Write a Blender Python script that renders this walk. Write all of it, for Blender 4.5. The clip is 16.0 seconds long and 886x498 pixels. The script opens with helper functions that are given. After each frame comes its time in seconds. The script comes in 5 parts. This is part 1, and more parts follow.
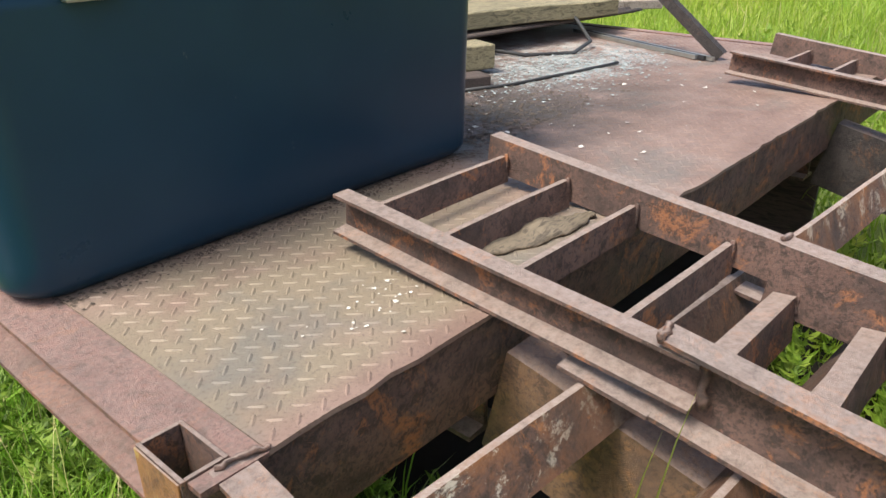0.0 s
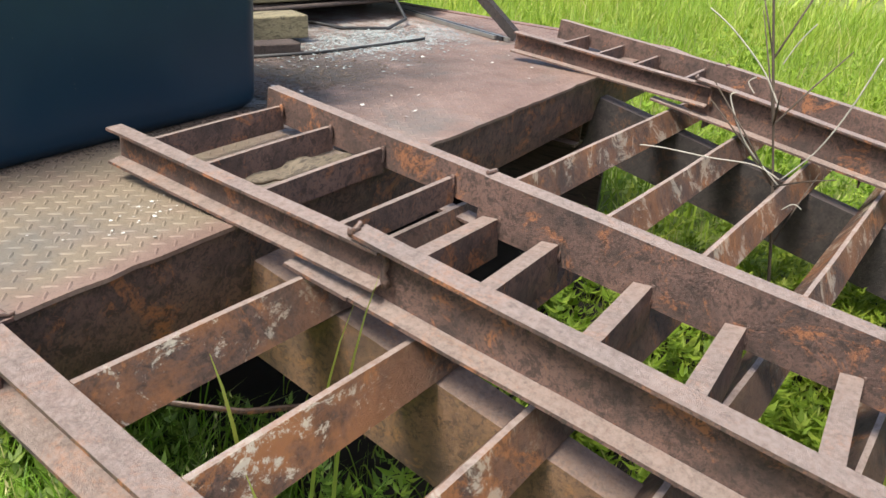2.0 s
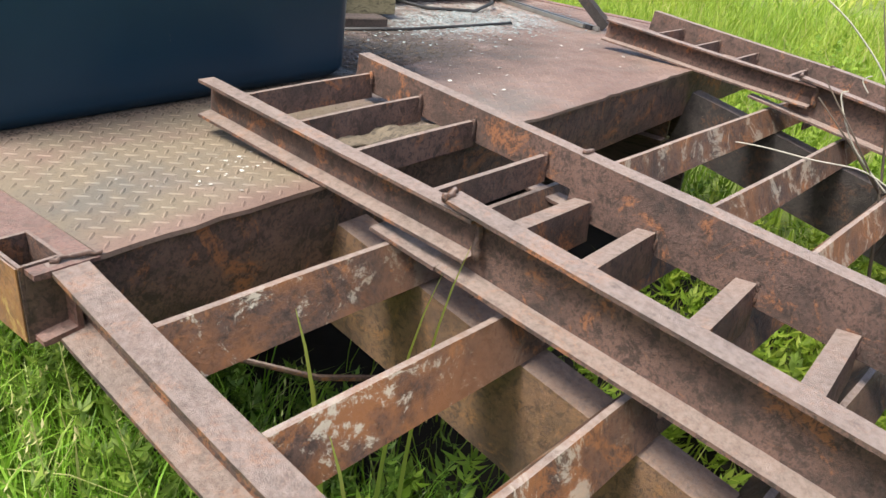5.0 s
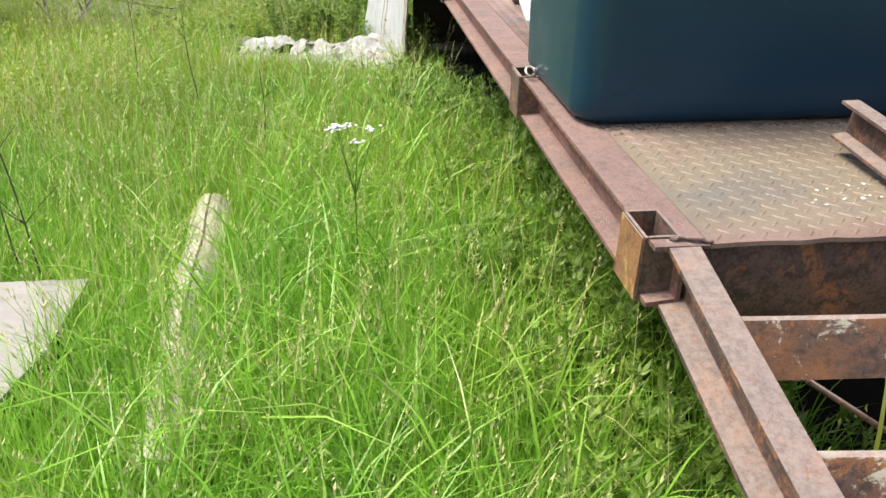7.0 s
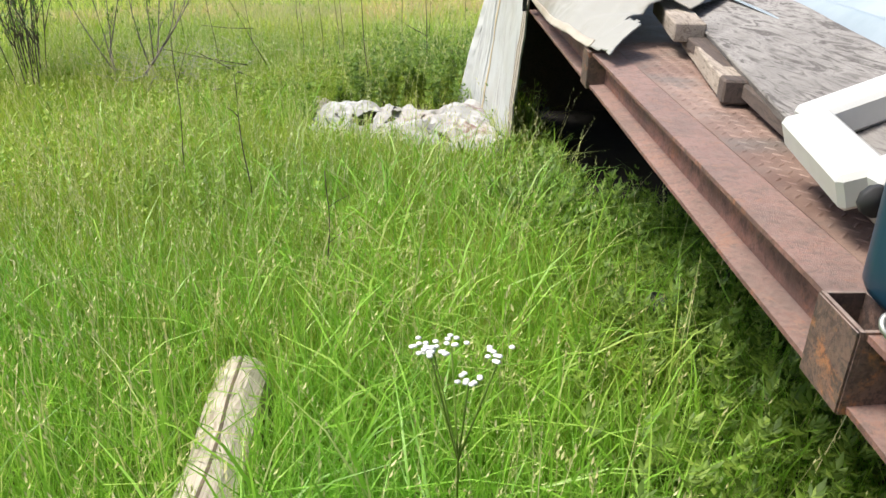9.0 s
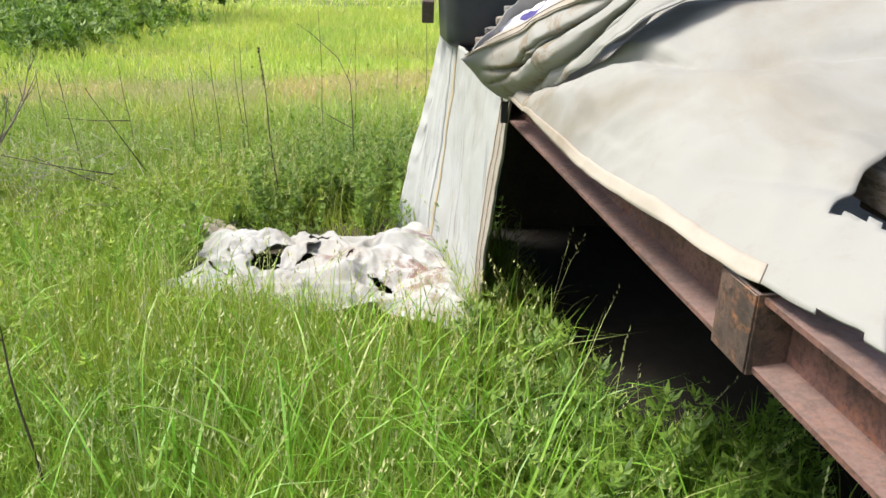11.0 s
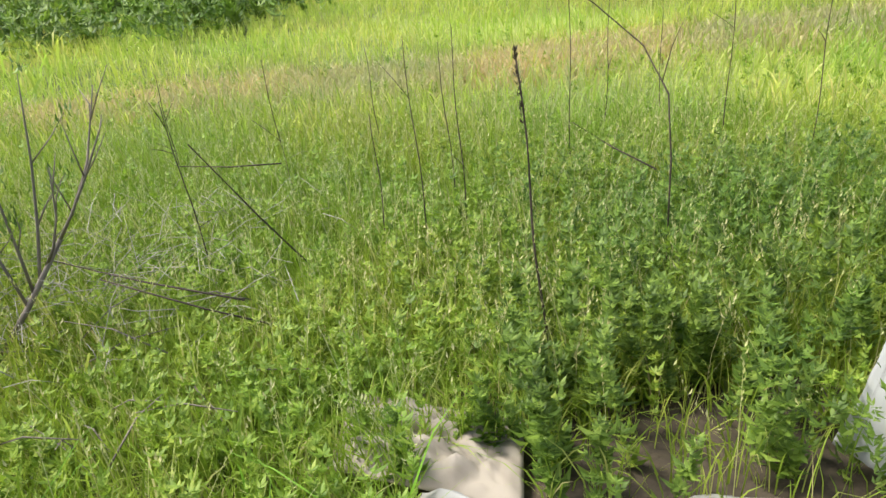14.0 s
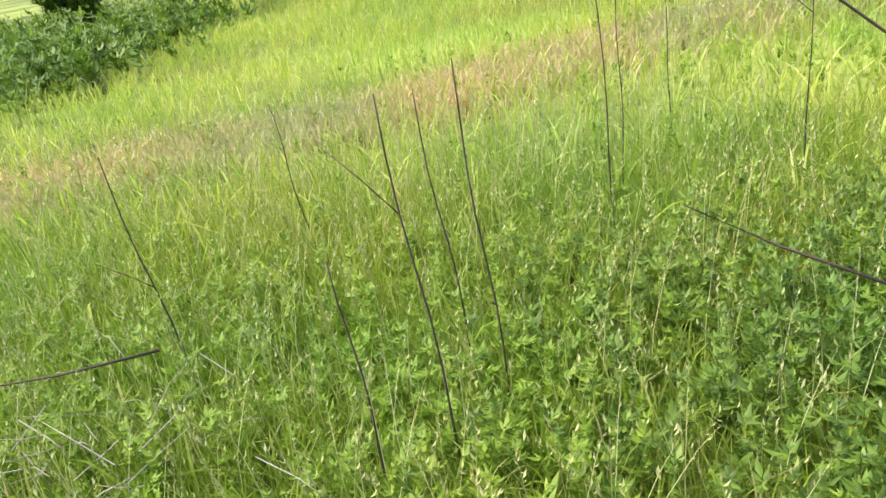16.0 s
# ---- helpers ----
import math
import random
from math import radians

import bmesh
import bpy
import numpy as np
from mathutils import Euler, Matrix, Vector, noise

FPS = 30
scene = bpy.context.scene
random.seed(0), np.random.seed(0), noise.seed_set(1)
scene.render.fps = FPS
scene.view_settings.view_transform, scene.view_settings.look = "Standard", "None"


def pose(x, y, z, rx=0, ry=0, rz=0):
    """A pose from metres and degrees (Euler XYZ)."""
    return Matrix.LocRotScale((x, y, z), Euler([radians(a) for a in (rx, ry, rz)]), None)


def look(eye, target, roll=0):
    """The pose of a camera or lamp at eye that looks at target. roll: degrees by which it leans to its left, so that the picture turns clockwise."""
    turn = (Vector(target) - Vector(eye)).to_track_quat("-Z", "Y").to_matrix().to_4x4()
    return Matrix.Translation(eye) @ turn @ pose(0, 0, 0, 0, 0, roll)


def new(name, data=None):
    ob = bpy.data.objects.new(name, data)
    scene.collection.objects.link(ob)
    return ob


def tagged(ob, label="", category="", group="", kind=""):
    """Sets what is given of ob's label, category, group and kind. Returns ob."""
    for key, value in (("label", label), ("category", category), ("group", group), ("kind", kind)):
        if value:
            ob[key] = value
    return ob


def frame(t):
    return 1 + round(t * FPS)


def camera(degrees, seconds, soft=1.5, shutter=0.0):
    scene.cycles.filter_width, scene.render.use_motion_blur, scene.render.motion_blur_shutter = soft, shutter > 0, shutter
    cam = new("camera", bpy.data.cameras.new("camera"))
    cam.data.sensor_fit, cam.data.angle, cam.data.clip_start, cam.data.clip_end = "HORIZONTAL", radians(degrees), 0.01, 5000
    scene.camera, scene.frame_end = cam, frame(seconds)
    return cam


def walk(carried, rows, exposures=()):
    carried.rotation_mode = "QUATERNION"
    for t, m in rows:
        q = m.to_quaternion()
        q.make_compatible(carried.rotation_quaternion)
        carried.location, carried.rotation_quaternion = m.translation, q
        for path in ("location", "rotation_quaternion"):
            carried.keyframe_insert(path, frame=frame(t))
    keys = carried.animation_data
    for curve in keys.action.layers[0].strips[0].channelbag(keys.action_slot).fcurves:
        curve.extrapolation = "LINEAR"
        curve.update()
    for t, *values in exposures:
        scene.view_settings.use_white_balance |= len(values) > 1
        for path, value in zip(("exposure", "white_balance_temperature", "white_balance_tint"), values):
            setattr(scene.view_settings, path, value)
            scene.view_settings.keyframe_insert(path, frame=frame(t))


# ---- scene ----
# ---- camera ----
cam = camera(61.8, 16.0, soft=1.5)
PATH = [
    (0, (-0.021, -0.03, 1.464), (1.333, 1.173, 0.615), -0.4),
    (0.5, (-0.035, -0.053, 1.489), (1.221, 1.262, 0.658), -1.2),
    (1, (-0.087, -0.114, 1.458), (1.195, 1.173, 0.62), -0.5),
    (1.5, (-0.063, -0.294, 1.476), (1.376, 0.8, 0.622), 2.3),
    (2, (-0.098, -0.387, 1.474), (1.448, 0.534, 0.602), 4.4),
    (2.5, (-0.079, -0.426, 1.46), (1.522, 0.395, 0.586), 5.7),
    (3, (-0.028, -0.461, 1.478), (1.598, 0.321, 0.616), 7.0),
    (3.2, (-0.086, -0.438, 1.479), (1.527, 0.378, 0.624), 6.7),
    (5.3, (-0.098, -0.319, 1.398), (1.264, 0.829, 0.489), 6.6),
    (5.5, (-0.096, -0.322, 1.405), (1.146, 0.948, 0.485), 5.5),
    (6, (-0.067, -0.379, 1.43), (0.854, 1.133, 0.5), 2.9),
    (6.5, (-0.11, -0.38, 1.454), (0.45, 1.284, 0.495), 1.1),
    (7, (-0.195, -0.375, 1.432), (0.038, 1.363, 0.469), 1.1),
    (7.5, (-0.212, -0.4, 1.414), (-0.232, 1.332, 0.415), 0.2),
    (8, (-0.233, -0.205, 1.367), (-0.362, 1.521, 0.366), 0.3),
    (8.5, (-0.266, 0.404, 1.368), (-0.369, 2.163, 0.421), 0.1),
    (9, (-0.236, 0.773, 1.346), (-0.209, 2.574, 0.476), 0.7),
    (9.5, (-0.223, 1.22, 1.259), (-0.027, 3.072, 0.528), 4.2),
    (9.7, (-0.21, 1.371, 1.283), (0.024, 3.231, 0.585), 4.2),
    (11.8, (-0.298, 2.919, 1.289), (-0.137, 4.762, 0.529), -0.6),
    (12, (-0.313, 3.077, 1.33), (-0.19, 4.914, 0.547), -0.3),
    (12.5, (-0.43, 3.371, 1.255), (-0.457, 5.187, 0.418), -1.0),
    (13, (-0.646, 3.901, 1.211), (-0.822, 5.704, 0.362), -2.4),
    (13.5, (-0.716, 4.278, 1.15), (-0.961, 6.077, 0.31), -3.6),
    (14, (-0.815, 4.784, 1.169), (-1.047, 6.589, 0.34), -5.0),
    (14.5, (-0.894, 5.086, 1.162), (-1.074, 6.902, 0.345), -5.7),
    (15, (-1.161, 5.566, 1.14), (-1.34, 7.369, 0.293), -8.7),
    (15.5, (-1.209, 5.88, 1.155), (-1.313, 7.669, 0.267), -10.7),
    (16, (-1.222, 6.357, 1.018), (-1.208, 8.185, 0.206), -10.5),
]
walk(cam, [(t, look(eye, target, roll)) for t, eye, target, roll in PATH], exposures=[(0, 0.8), (3, 0.8), (5.5, 0.88), (6.5, 1.0), (7.5, 0.84), (8, 0.76), (8.5, 0.84), (9.5, 0.82), (12, 0.82), (13.5, 0.70), (14, 0.74), (15, 0.94), (16, 0.90)])

# ---- world and sun ----
world = bpy.data.worlds.new("world")
scene.world = world
world.use_nodes = True
sky = world.node_tree.nodes.new("ShaderNodeTexSky")
sky.sky_type, sky.sun_disc = "NISHITA", False
sky.sun_elevation, sky.sun_rotation = radians(58), radians(250)
sky.air_density, sky.dust_density = 1.0, 3.0
world.node_tree.links.new(sky.outputs[0], world.node_tree.nodes["Background"].inputs[0])
world.node_tree.nodes["Background"].inputs[1].default_value = 0.125
sun = new("sun", bpy.data.lights.new("sun", "SUN"))
sun.data.energy, sun.data.angle, sun.data.color = 3.5, radians(20), (1.0, 0.95, 0.86)
sun.matrix_world = look((-3.4, 1.2, 6), (0, 0, 0))

# ---- materials ----


class Nodes:
    """A material under construction."""

    def __init__(self, name, rough=0.8, metal=0.0):
        self.mat = bpy.data.materials.new(name)
        self.mat.use_nodes = True
        self.tree = self.mat.node_tree
        self.bsdf = self.tree.nodes["Principled BSDF"]
        self.bsdf.inputs["Roughness"].default_value = rough
        self.bsdf.inputs["Metallic"].default_value = metal
        self.pos = self.add("ShaderNodeTexCoord").outputs["Object"]

    def add(self, kind, **sockets):
        n = self.tree.nodes.new(kind)
        return n

    def link(self, a, b):
        self.tree.links.new(a, b)

    def noise(self, scale, detail=4, rough=0.6, stretch=None, warp=0.0):
        n = self.add("ShaderNodeTexNoise")
        n.inputs["Scale"].default_value, n.inputs["Detail"].default_value = scale, detail
        n.inputs["Roughness"].default_value = rough
        n.inputs["Distortion"].default_value = warp
        src = self.pos
        if stretch:
            m = self.add("ShaderNodeMapping")
            m.inputs["Scale"].default_value = stretch
            self.link(src, m.inputs["Vector"])
            src = m.outputs[0]
        self.link(src, n.inputs["Vector"])
        return n.outputs["Fac"]

    def ramp(self, fac, stops):
        r = self.add("ShaderNodeValToRGB")
        el = r.color_ramp.elements
        while len(el) < len(stops):
            el.new(0.5)
        for e, (p, c) in zip(el, stops):
            e.position, e.color = p, (*c, 1) if len(c) == 3 else c
        self.link(fac, r.inputs[0])
        return r.outputs[0]

    def mix(self, fac, a, b, how="MIX"):
        m = self.add("ShaderNodeMix")
        m.data_type, m.blend_type = "RGBA", how
        for sock, v in ((m.inputs[0], fac), (m.inputs[6], a), (m.inputs[7], b)):
            if isinstance(v, (int, float)):
                sock.default_value = v
            elif isinstance(v, tuple):
                sock.default_value = (*v, 1)
            else:
                self.link(v, sock)
        return m.outputs[2]

    def island(self):
        return self.add("ShaderNodeNewGeometry").outputs["Random Per Island"]

    def color(self, c):
        if isinstance(c, tuple):
            self.bsdf.inputs["Base Color"].default_value = (*c, 1)
        else:
            self.link(c, self.bsdf.inputs["Base Color"])
        return self

    def bump(self, fac, strength=0.3, dist=0.01):
        b = self.add("ShaderNodeBump")
        b.inputs["Strength"].default_value, b.inputs["Distance"].default_value = strength, dist
        self.link(fac, b.inputs["Height"])
        self.link(b.outputs[0], self.bsdf.inputs["Normal"])
        return self

    def rough(self, fac, lo, hi):
        m = self.add("ShaderNodeMapRange")
        m.inputs["To Min"].default_value, m.inputs["To Max"].default_value = lo, hi
        self.link(fac, m.inputs[0])
        self.link(m.outputs[0], self.bsdf.inputs["Roughness"])
        return self

    def leafy(self, amount=0.35):
        """Lets light through thin leaves."""
        t = self.add("ShaderNodeBsdfTranslucent")
        m = self.add("ShaderNodeMixShader")
        m.inputs[0].default_value = amount
        src = self.bsdf.inputs["Base Color"].links[0].from_socket
        self.link(src, t.inputs[0])
        self.link(self.bsdf.outputs[0], m.inputs[1])
        self.link(t.outputs[0], m.inputs[2])
        self.link(m.outputs[0], self.tree.nodes["Material Output"].inputs[0])
        return self


def rust_mat(name, base, dark, orange, paint=None, ends_only=False, lit_dust=1.0):
    k = Nodes(name, 0.7, 0.1)
    c = k.ramp(k.noise(7, 7, 0.7), [(0.34, dark), (0.52, base), (0.72, tuple(v * 1.35 for v in base))])
    c = k.mix(k.ramp(k.noise(8, 9, 0.78, warp=0.8), [(0.54, (0, 0, 0)), (0.60, (0.9, 0.9, 0.9))]), c, orange)
    c = k.mix(k.ramp(k.noise(38, 8, 0.8, warp=0.4), [(0.52, (0, 0, 0)), (0.58, (0.8, 0.8, 0.8))]), c, tuple(v * 0.6 for v in dark))
    c = k.mix(k.ramp(k.noise(120, 6, 0.75), [(0.50, (0, 0, 0)), (0.60, (0.8, 0.8, 0.8))]), c, dark)
    if paint:
        # the old paint has lasted best near the bars' ends
        xs, sc = k.add("ShaderNodeSeparateXYZ"), k.add("ShaderNodeMapRange")
        k.link(k.pos, xs.inputs[0])
        sc.inputs["From Max"].default_value = 3.4
        k.link(xs.outputs["X"], sc.inputs[0])
        ends = k.ramp(sc.outputs[0], [(0.0, (1, 1, 1)), (0.15, (1, 1, 1)), (0.24, (0.05, 0.05, 0.05)), (0.36, (0.05, 0.05, 0.05)), (0.44, (0.5, 0.5, 0.5))] if ends_only else [(0, (1, 1, 1))])
        c = k.mix(k.mix(1.0, ends, k.ramp(k.noise(4.5, 8, 0.72, warp=0.4), [(0.42, (0, 0, 0)), (0.56, (0.9, 0.9, 0.9))]), "MULTIPLY"), c, orange)
        c = k.mix(k.mix(1.0, ends, k.ramp(k.noise(9, 10, 0.8, warp=0.5), [(0.535, (0, 0, 0)), (0.57, (0.9, 0.9, 0.9))]), "MULTIPLY"), c, paint)
    # pale dust that has settled on flat tops, made paler for light from above
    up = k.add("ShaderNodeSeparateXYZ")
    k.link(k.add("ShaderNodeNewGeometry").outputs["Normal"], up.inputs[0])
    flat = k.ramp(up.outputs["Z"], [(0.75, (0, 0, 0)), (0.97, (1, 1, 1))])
    film = k.ramp(k.noise(85, 7, 0.75), [(0.34, (0.40 * lit_dust,) * 3), (0.60, (0.92 * lit_dust,) * 3)])
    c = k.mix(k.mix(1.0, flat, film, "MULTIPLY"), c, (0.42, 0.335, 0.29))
    c = k.mix(k.ramp(k.noise(230, 4, 0.7), [(0.66, (0, 0, 0)), (0.74, (0.6, 0.6, 0.6))]), c, (0.44, 0.36, 0.28))
    k.color(c).bump(k.noise(110, 8, 0.8), 0.85, 0.006).rough(k.noise(22, 5), 0.42, 0.85)
    return k.mat


RUST = rust_mat("rusted_steel", (0.156, 0.091, 0.070), (0.058, 0.039, 0.033), (0.36, 0.145, 0.06), lit_dust=0.85)
RUST_DECK = rust_mat("rusted_primer_steel", (0.232, 0.116, 0.095), (0.113, 0.060, 0.050), (0.28, 0.12, 0.07), lit_dust=0.42)
RUST_BLACK = rust_mat("blackish_steel", (0.045, 0.035, 0.032), (0.02, 0.017, 0.016), (0.10, 0.05, 0.03), lit_dust=0.25)
RUST_BEAM = rust_mat("orange_rusted_beam", (0.20, 0.112, 0.065), (0.10, 0.062, 0.045), (0.30, 0.15, 0.065), lit_dust=0.5)
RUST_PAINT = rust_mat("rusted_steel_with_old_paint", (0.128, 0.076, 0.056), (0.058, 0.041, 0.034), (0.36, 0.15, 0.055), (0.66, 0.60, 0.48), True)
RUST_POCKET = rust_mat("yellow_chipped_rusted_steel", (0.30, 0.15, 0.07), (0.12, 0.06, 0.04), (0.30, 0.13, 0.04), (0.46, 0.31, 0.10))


def plate_mat():
    k = Nodes("diamond_plate_steel", 0.6, 0.15)
    c = k.ramp(k.noise(5, 6, 0.65), [(0.3, (0.165, 0.102, 0.080)), (0.55, (0.262, 0.178, 0.143)), (0.75, (0.36, 0.265, 0.22))])
    xyz = k.add("ShaderNodeSeparateXYZ")
    k.link(k.pos, xyz.inputs[0])

    def near(axis, a, b):
        m = k.add("ShaderNodeMapRange")
        m.interpolation_type = "SMOOTHSTEP"
        m.inputs["From Min"].default_value, m.inputs["From Max"].default_value = a, b
        k.link(xyz.outputs[axis], m.inputs[0])
        return m.outputs[0]

    # ochre dust dried on the tail end in front of the chest
    dust = k.mix(1.0, near("Y", 1.25, 1.0), k.mix(1.0, near("X", 1.5, 0.95), near("Y", 0.565, 0.64), "MULTIPLY"), "MULTIPLY")
    dust = k.mix(1.0, dust, k.ramp(k.noise(4.5, 6, 0.6, warp=0.3), [(0.30, (0.25, 0.25, 0.25)), (0.52, (0.95, 0.95, 0.95))]), "MULTIPLY")
    c = k.mix(dust, c, (0.25, 0.205, 0.145))
    c = k.mix(k.ramp(k.noise(3.4, 6, 0.6, warp=0.5), [(0.53, (0, 0, 0)), (0.70, (0.75, 0.75, 0.75))]), c, (0.155, 0.15, 0.135))
    # black rotten-leaf grime spilt beside the chest
    grime = k.mix(1.0, near("Y", 0.68, 1.18), k.mix(1.0, near("X", 3.0, 1.5), near("X", 1.2, 1.35), "MULTIPLY"), "MULTIPLY")
    grime = k.mix(1.0, grime, k.ramp(k.noise(6, 7, 0.7, warp=0.4), [(0.32, (0.35, 0.35, 0.35)), (0.50, (1, 1, 1))]), "MULTIPLY")
    c = k.mix(grime, c, (0.042, 0.037, 0.029))
    # pale powder round the broken glass
    powder = k.mix(1.0, near("Y", 1.18, 1.42), k.mix(1.0, near("X", 1.85, 2.3), near("X", 3.1, 2.75), "MULTIPLY"), "MULTIPLY")
    powder = k.mix(1.0, powder, k.ramp(k.noise(9, 7, 0.7), [(0.42, (0, 0, 0)), (0.60, (0.75, 0.75, 0.75))]), "MULTIPLY")
    c = k.mix(powder, c, (0.46, 0.46, 0.43))
    c = k.mix(k.ramp(k.noise(150, 5, 0.75), [(0.52, (0, 0, 0)), (0.70, (0.7, 0.7, 0.7))]), c, (0.075, 0.045, 0.037))
    k.color(c).bump(k.noise(170, 5, 0.7), 0.4, 0.003).rough(k.noise(14, 5), 0.38, 0.75)
    return k.mat


PLATE = plate_mat()


def wood_mat(name, light, dark, stretch, rough=0.85):
    k = Nodes(name, rough)
    c = k.ramp(k.noise(5, 7, 0.65, stretch=stretch, warp=1.2), [(0.32, dark), (0.5, light), (0.62, dark), (0.75, light)])
    c = k.mix(k.ramp(k.noise(3, 5), [(0.45, (0, 0, 0)), (0.75, (0.6, 0.6, 0.6))]), c, dark)
    k.color(c).bump(k.noise(9, 6, 0.7, stretch=stretch), 0.5, 0.006)
    return k.mat


WOOD_GREY = wood_mat("weathered_grey_wood", (0.27, 0.255, 0.24), (0.065, 0.056, 0.052), (9, 0.9, 9))
WOOD_PALE = wood_mat("bleached_pale_wood", (0.40, 0.345, 0.285), (0.15, 0.115, 0.09), (12, 0.8, 12))
WOOD_BLEACHED = wood_mat("sun_bleached_log", (0.62, 0.54, 0.45), (0.33, 0.27, 0.21), (11, 0.7, 11))
WOOD_MOSS = wood_mat("mossy_weathered_wood", (0.31, 0.265, 0.155), (0.09, 0.078, 0.048), (1.0, 9, 9))
WOOD_BARK = wood_mat("rotten_bark", (0.20, 0.16, 0.11), (0.06, 0.048, 0.035), (2, 14, 9))
WOOD_DARK = wood_mat("dark_brown_wood", (0.11, 0.08, 0.065), (0.045, 0.035, 0.03), (9, 1, 9))


def tarp_mat(name, base, stain, spots=(), streaks=False):
    k = Nodes(name, 0.85)
    c = k.mix(k.ramp(k.noise(2.3, 6, 0.6, warp=0.6), [(0.45, (0, 0, 0)), (0.8, (1, 1, 1))]), base, stain)
    c = k.mix(k.ramp(k.noise(14, 5, 0.7), [(0.55, (0, 0, 0)), (0.8, (0.4, 0.4, 0.4))]), c, stain)
    if streaks:
        # grey streaks painted down the cloth for the dark of its creases
        c = k.mix(k.ramp(k.noise(2.4, 8, 0.72, stretch=(1, 9, 0.8), warp=0.35), [(0.55, (0, 0, 0)), (0.66, (0.8, 0.8, 0.8))]), c, (0.17, 0.17, 0.165))
    for place, reach, tint in spots:
        d, m = k.add("ShaderNodeVectorMath"), k.add("ShaderNodeMapRange")
        d.operation = "DISTANCE"
        d.inputs[1].default_value = place
        k.link(k.pos, d.inputs[0])
        m.inputs["From Min"].default_value, m.inputs["From Max"].default_value = reach, reach * 0.25
        k.link(d.outputs["Value"], m.inputs[0])
        c = k.mix(k.mix(1.0, m.outputs[0], k.ramp(k.noise(9, 8, 0.75, warp=0.7), [(0.50, (0, 0, 0)), (0.57, (0.85, 0.85, 0.85))]), "MULTIPLY"), c, tint)
    k.color(c).bump(k.noise(420, 2), 0.25, 0.001)
    return k.mat


RUSTY = (0.155, 0.068, 0.045)
# one canvas, two tones: TARP darkened, TARP_SIDE lightened, for the sun on each
TARP = tarp_mat("white_canvas", (0.275, 0.272, 0.25), (0.205, 0.175, 0.13), (((0.22, 4.50, 0.93), 0.30, (0.19, 0.14, 0.085)), ((0.25, 4.30, 1.05), 0.28, (0.20, 0.15, 0.095))))
TARP_SIDE = tarp_mat("lightened_side_canvas", (0.40, 0.412, 0.40), (0.33, 0.32, 0.285), streaks=True)
TARP_GROUND = tarp_mat("stained_white_canvas", (0.362, 0.365, 0.353), (0.30, 0.27, 0.225), (((0.0, 5.45, -0.05), 0.33, RUSTY), ((0.13, 5.85, 0.0), 0.20, (0.13, 0.045, 0.04)), ((-0.37, 5.63, 0.0), 0.15, (0.22, 0.10, 0.075)), ((0.0, 5.15, -0.05), 0.30, (0.24, 0.19, 0.12)), ((-0.95, 5.75, 0.0), 0.3, (0.25, 0.23, 0.19))))
TARP_SEAM = tarp_mat("yellowed_canvas_seam", (0.40, 0.33, 0.20), (0.37, 0.34, 0.28))
TARP_HEM = tarp_mat("tan_canvas_hem", (0.36, 0.32, 0.265), (0.25, 0.20, 0.145))


def plain_mat(name, c, rough=0.5, metal=0.0, vary=0.25, scale=18, relief=0.15):
    k = Nodes(name, rough, metal)
    d = tuple(v * (1 - vary) for v in c)
    col = k.mix(k.ramp(k.noise(scale, 5), [(0.35, (0, 0, 0)), (0.7, (1, 1, 1))]), d, c)
    col = k.mix(k.ramp(k.noise(scale * 9, 3), [(0.6, (0, 0, 0)), (0.8, (0.5, 0.5, 0.5))]), col, d)
    k.color(col).bump(k.noise(scale * 6, 4), relief, 0.002)
    return k.mat


def tank_mat():
    k = Nodes("dark_teal_gelcoat", 0.28)
    k.bsdf.inputs["Specular IOR Level"].default_value = 0.28
    c = k.ramp(k.noise(1.6, 4), [(0.35, (0.006, 0.026, 0.050)), (0.7, (0.010, 0.040, 0.070))])
    c = k.mix(k.ramp(k.noise(60, 4, 0.7, stretch=(1, 1, 0.5)), [(0.70, (0, 0, 0)), (0.76, (0.25, 0.25, 0.25))]), c, (0.20, 0.18, 0.14))
    k.color(c).rough(k.noise(7, 5), 0.2, 0.45).bump(k.noise(2.5, 2), 0.15, 0.01)
    return k.mat


TANK = tank_mat()
LID = plain_mat("cream_fibreglass", (0.55, 0.55, 0.45), 0.5)
CHROME = plain_mat("dull_zinc_metal", (0.45, 0.45, 0.42), 0.4, 0.8)
UPVC = plain_mat("dirty_white_plastic", (0.55, 0.55, 0.53), 0.4, 0.0, 0.15, 9)
RUBBER = plain_mat("black_rubber", (0.02, 0.02, 0.022), 0.7)
BIN = plain_mat("charcoal_plastic", (0.035, 0.04, 0.045), 0.45)
GLASS_BITS = plain_mat("broken_glass_bits", (0.40, 0.45, 0.43), 0.15, 0.0, 0.2)
PAPER = plain_mat("white_flecks", (0.75, 0.73, 0.66), 0.7)
CABLE = plain_mat("dark_cable", (0.05, 0.05, 0.05), 0.6)
CONCRETE = plain_mat("pale_weathered_board", (0.34, 0.31, 0.285), 0.85, 0.0, 0.2, 11, 0.4)
PETAL = plain_mat("white_petals", (0.8, 0.8, 0.76), 0.6)


def sheet_mat():
    k = Nodes("translucent_corrugated_plastic", 0.3)
    c = k.ramp(k.noise(4, 5), [(0.35, (0.24, 0.29, 0.32)), (0.7, (0.33, 0.38, 0.41))])
    k.color(c).bump(k.noise(60, 3), 0.1, 0.002)
    return k.mat


SHEET = sheet_mat()


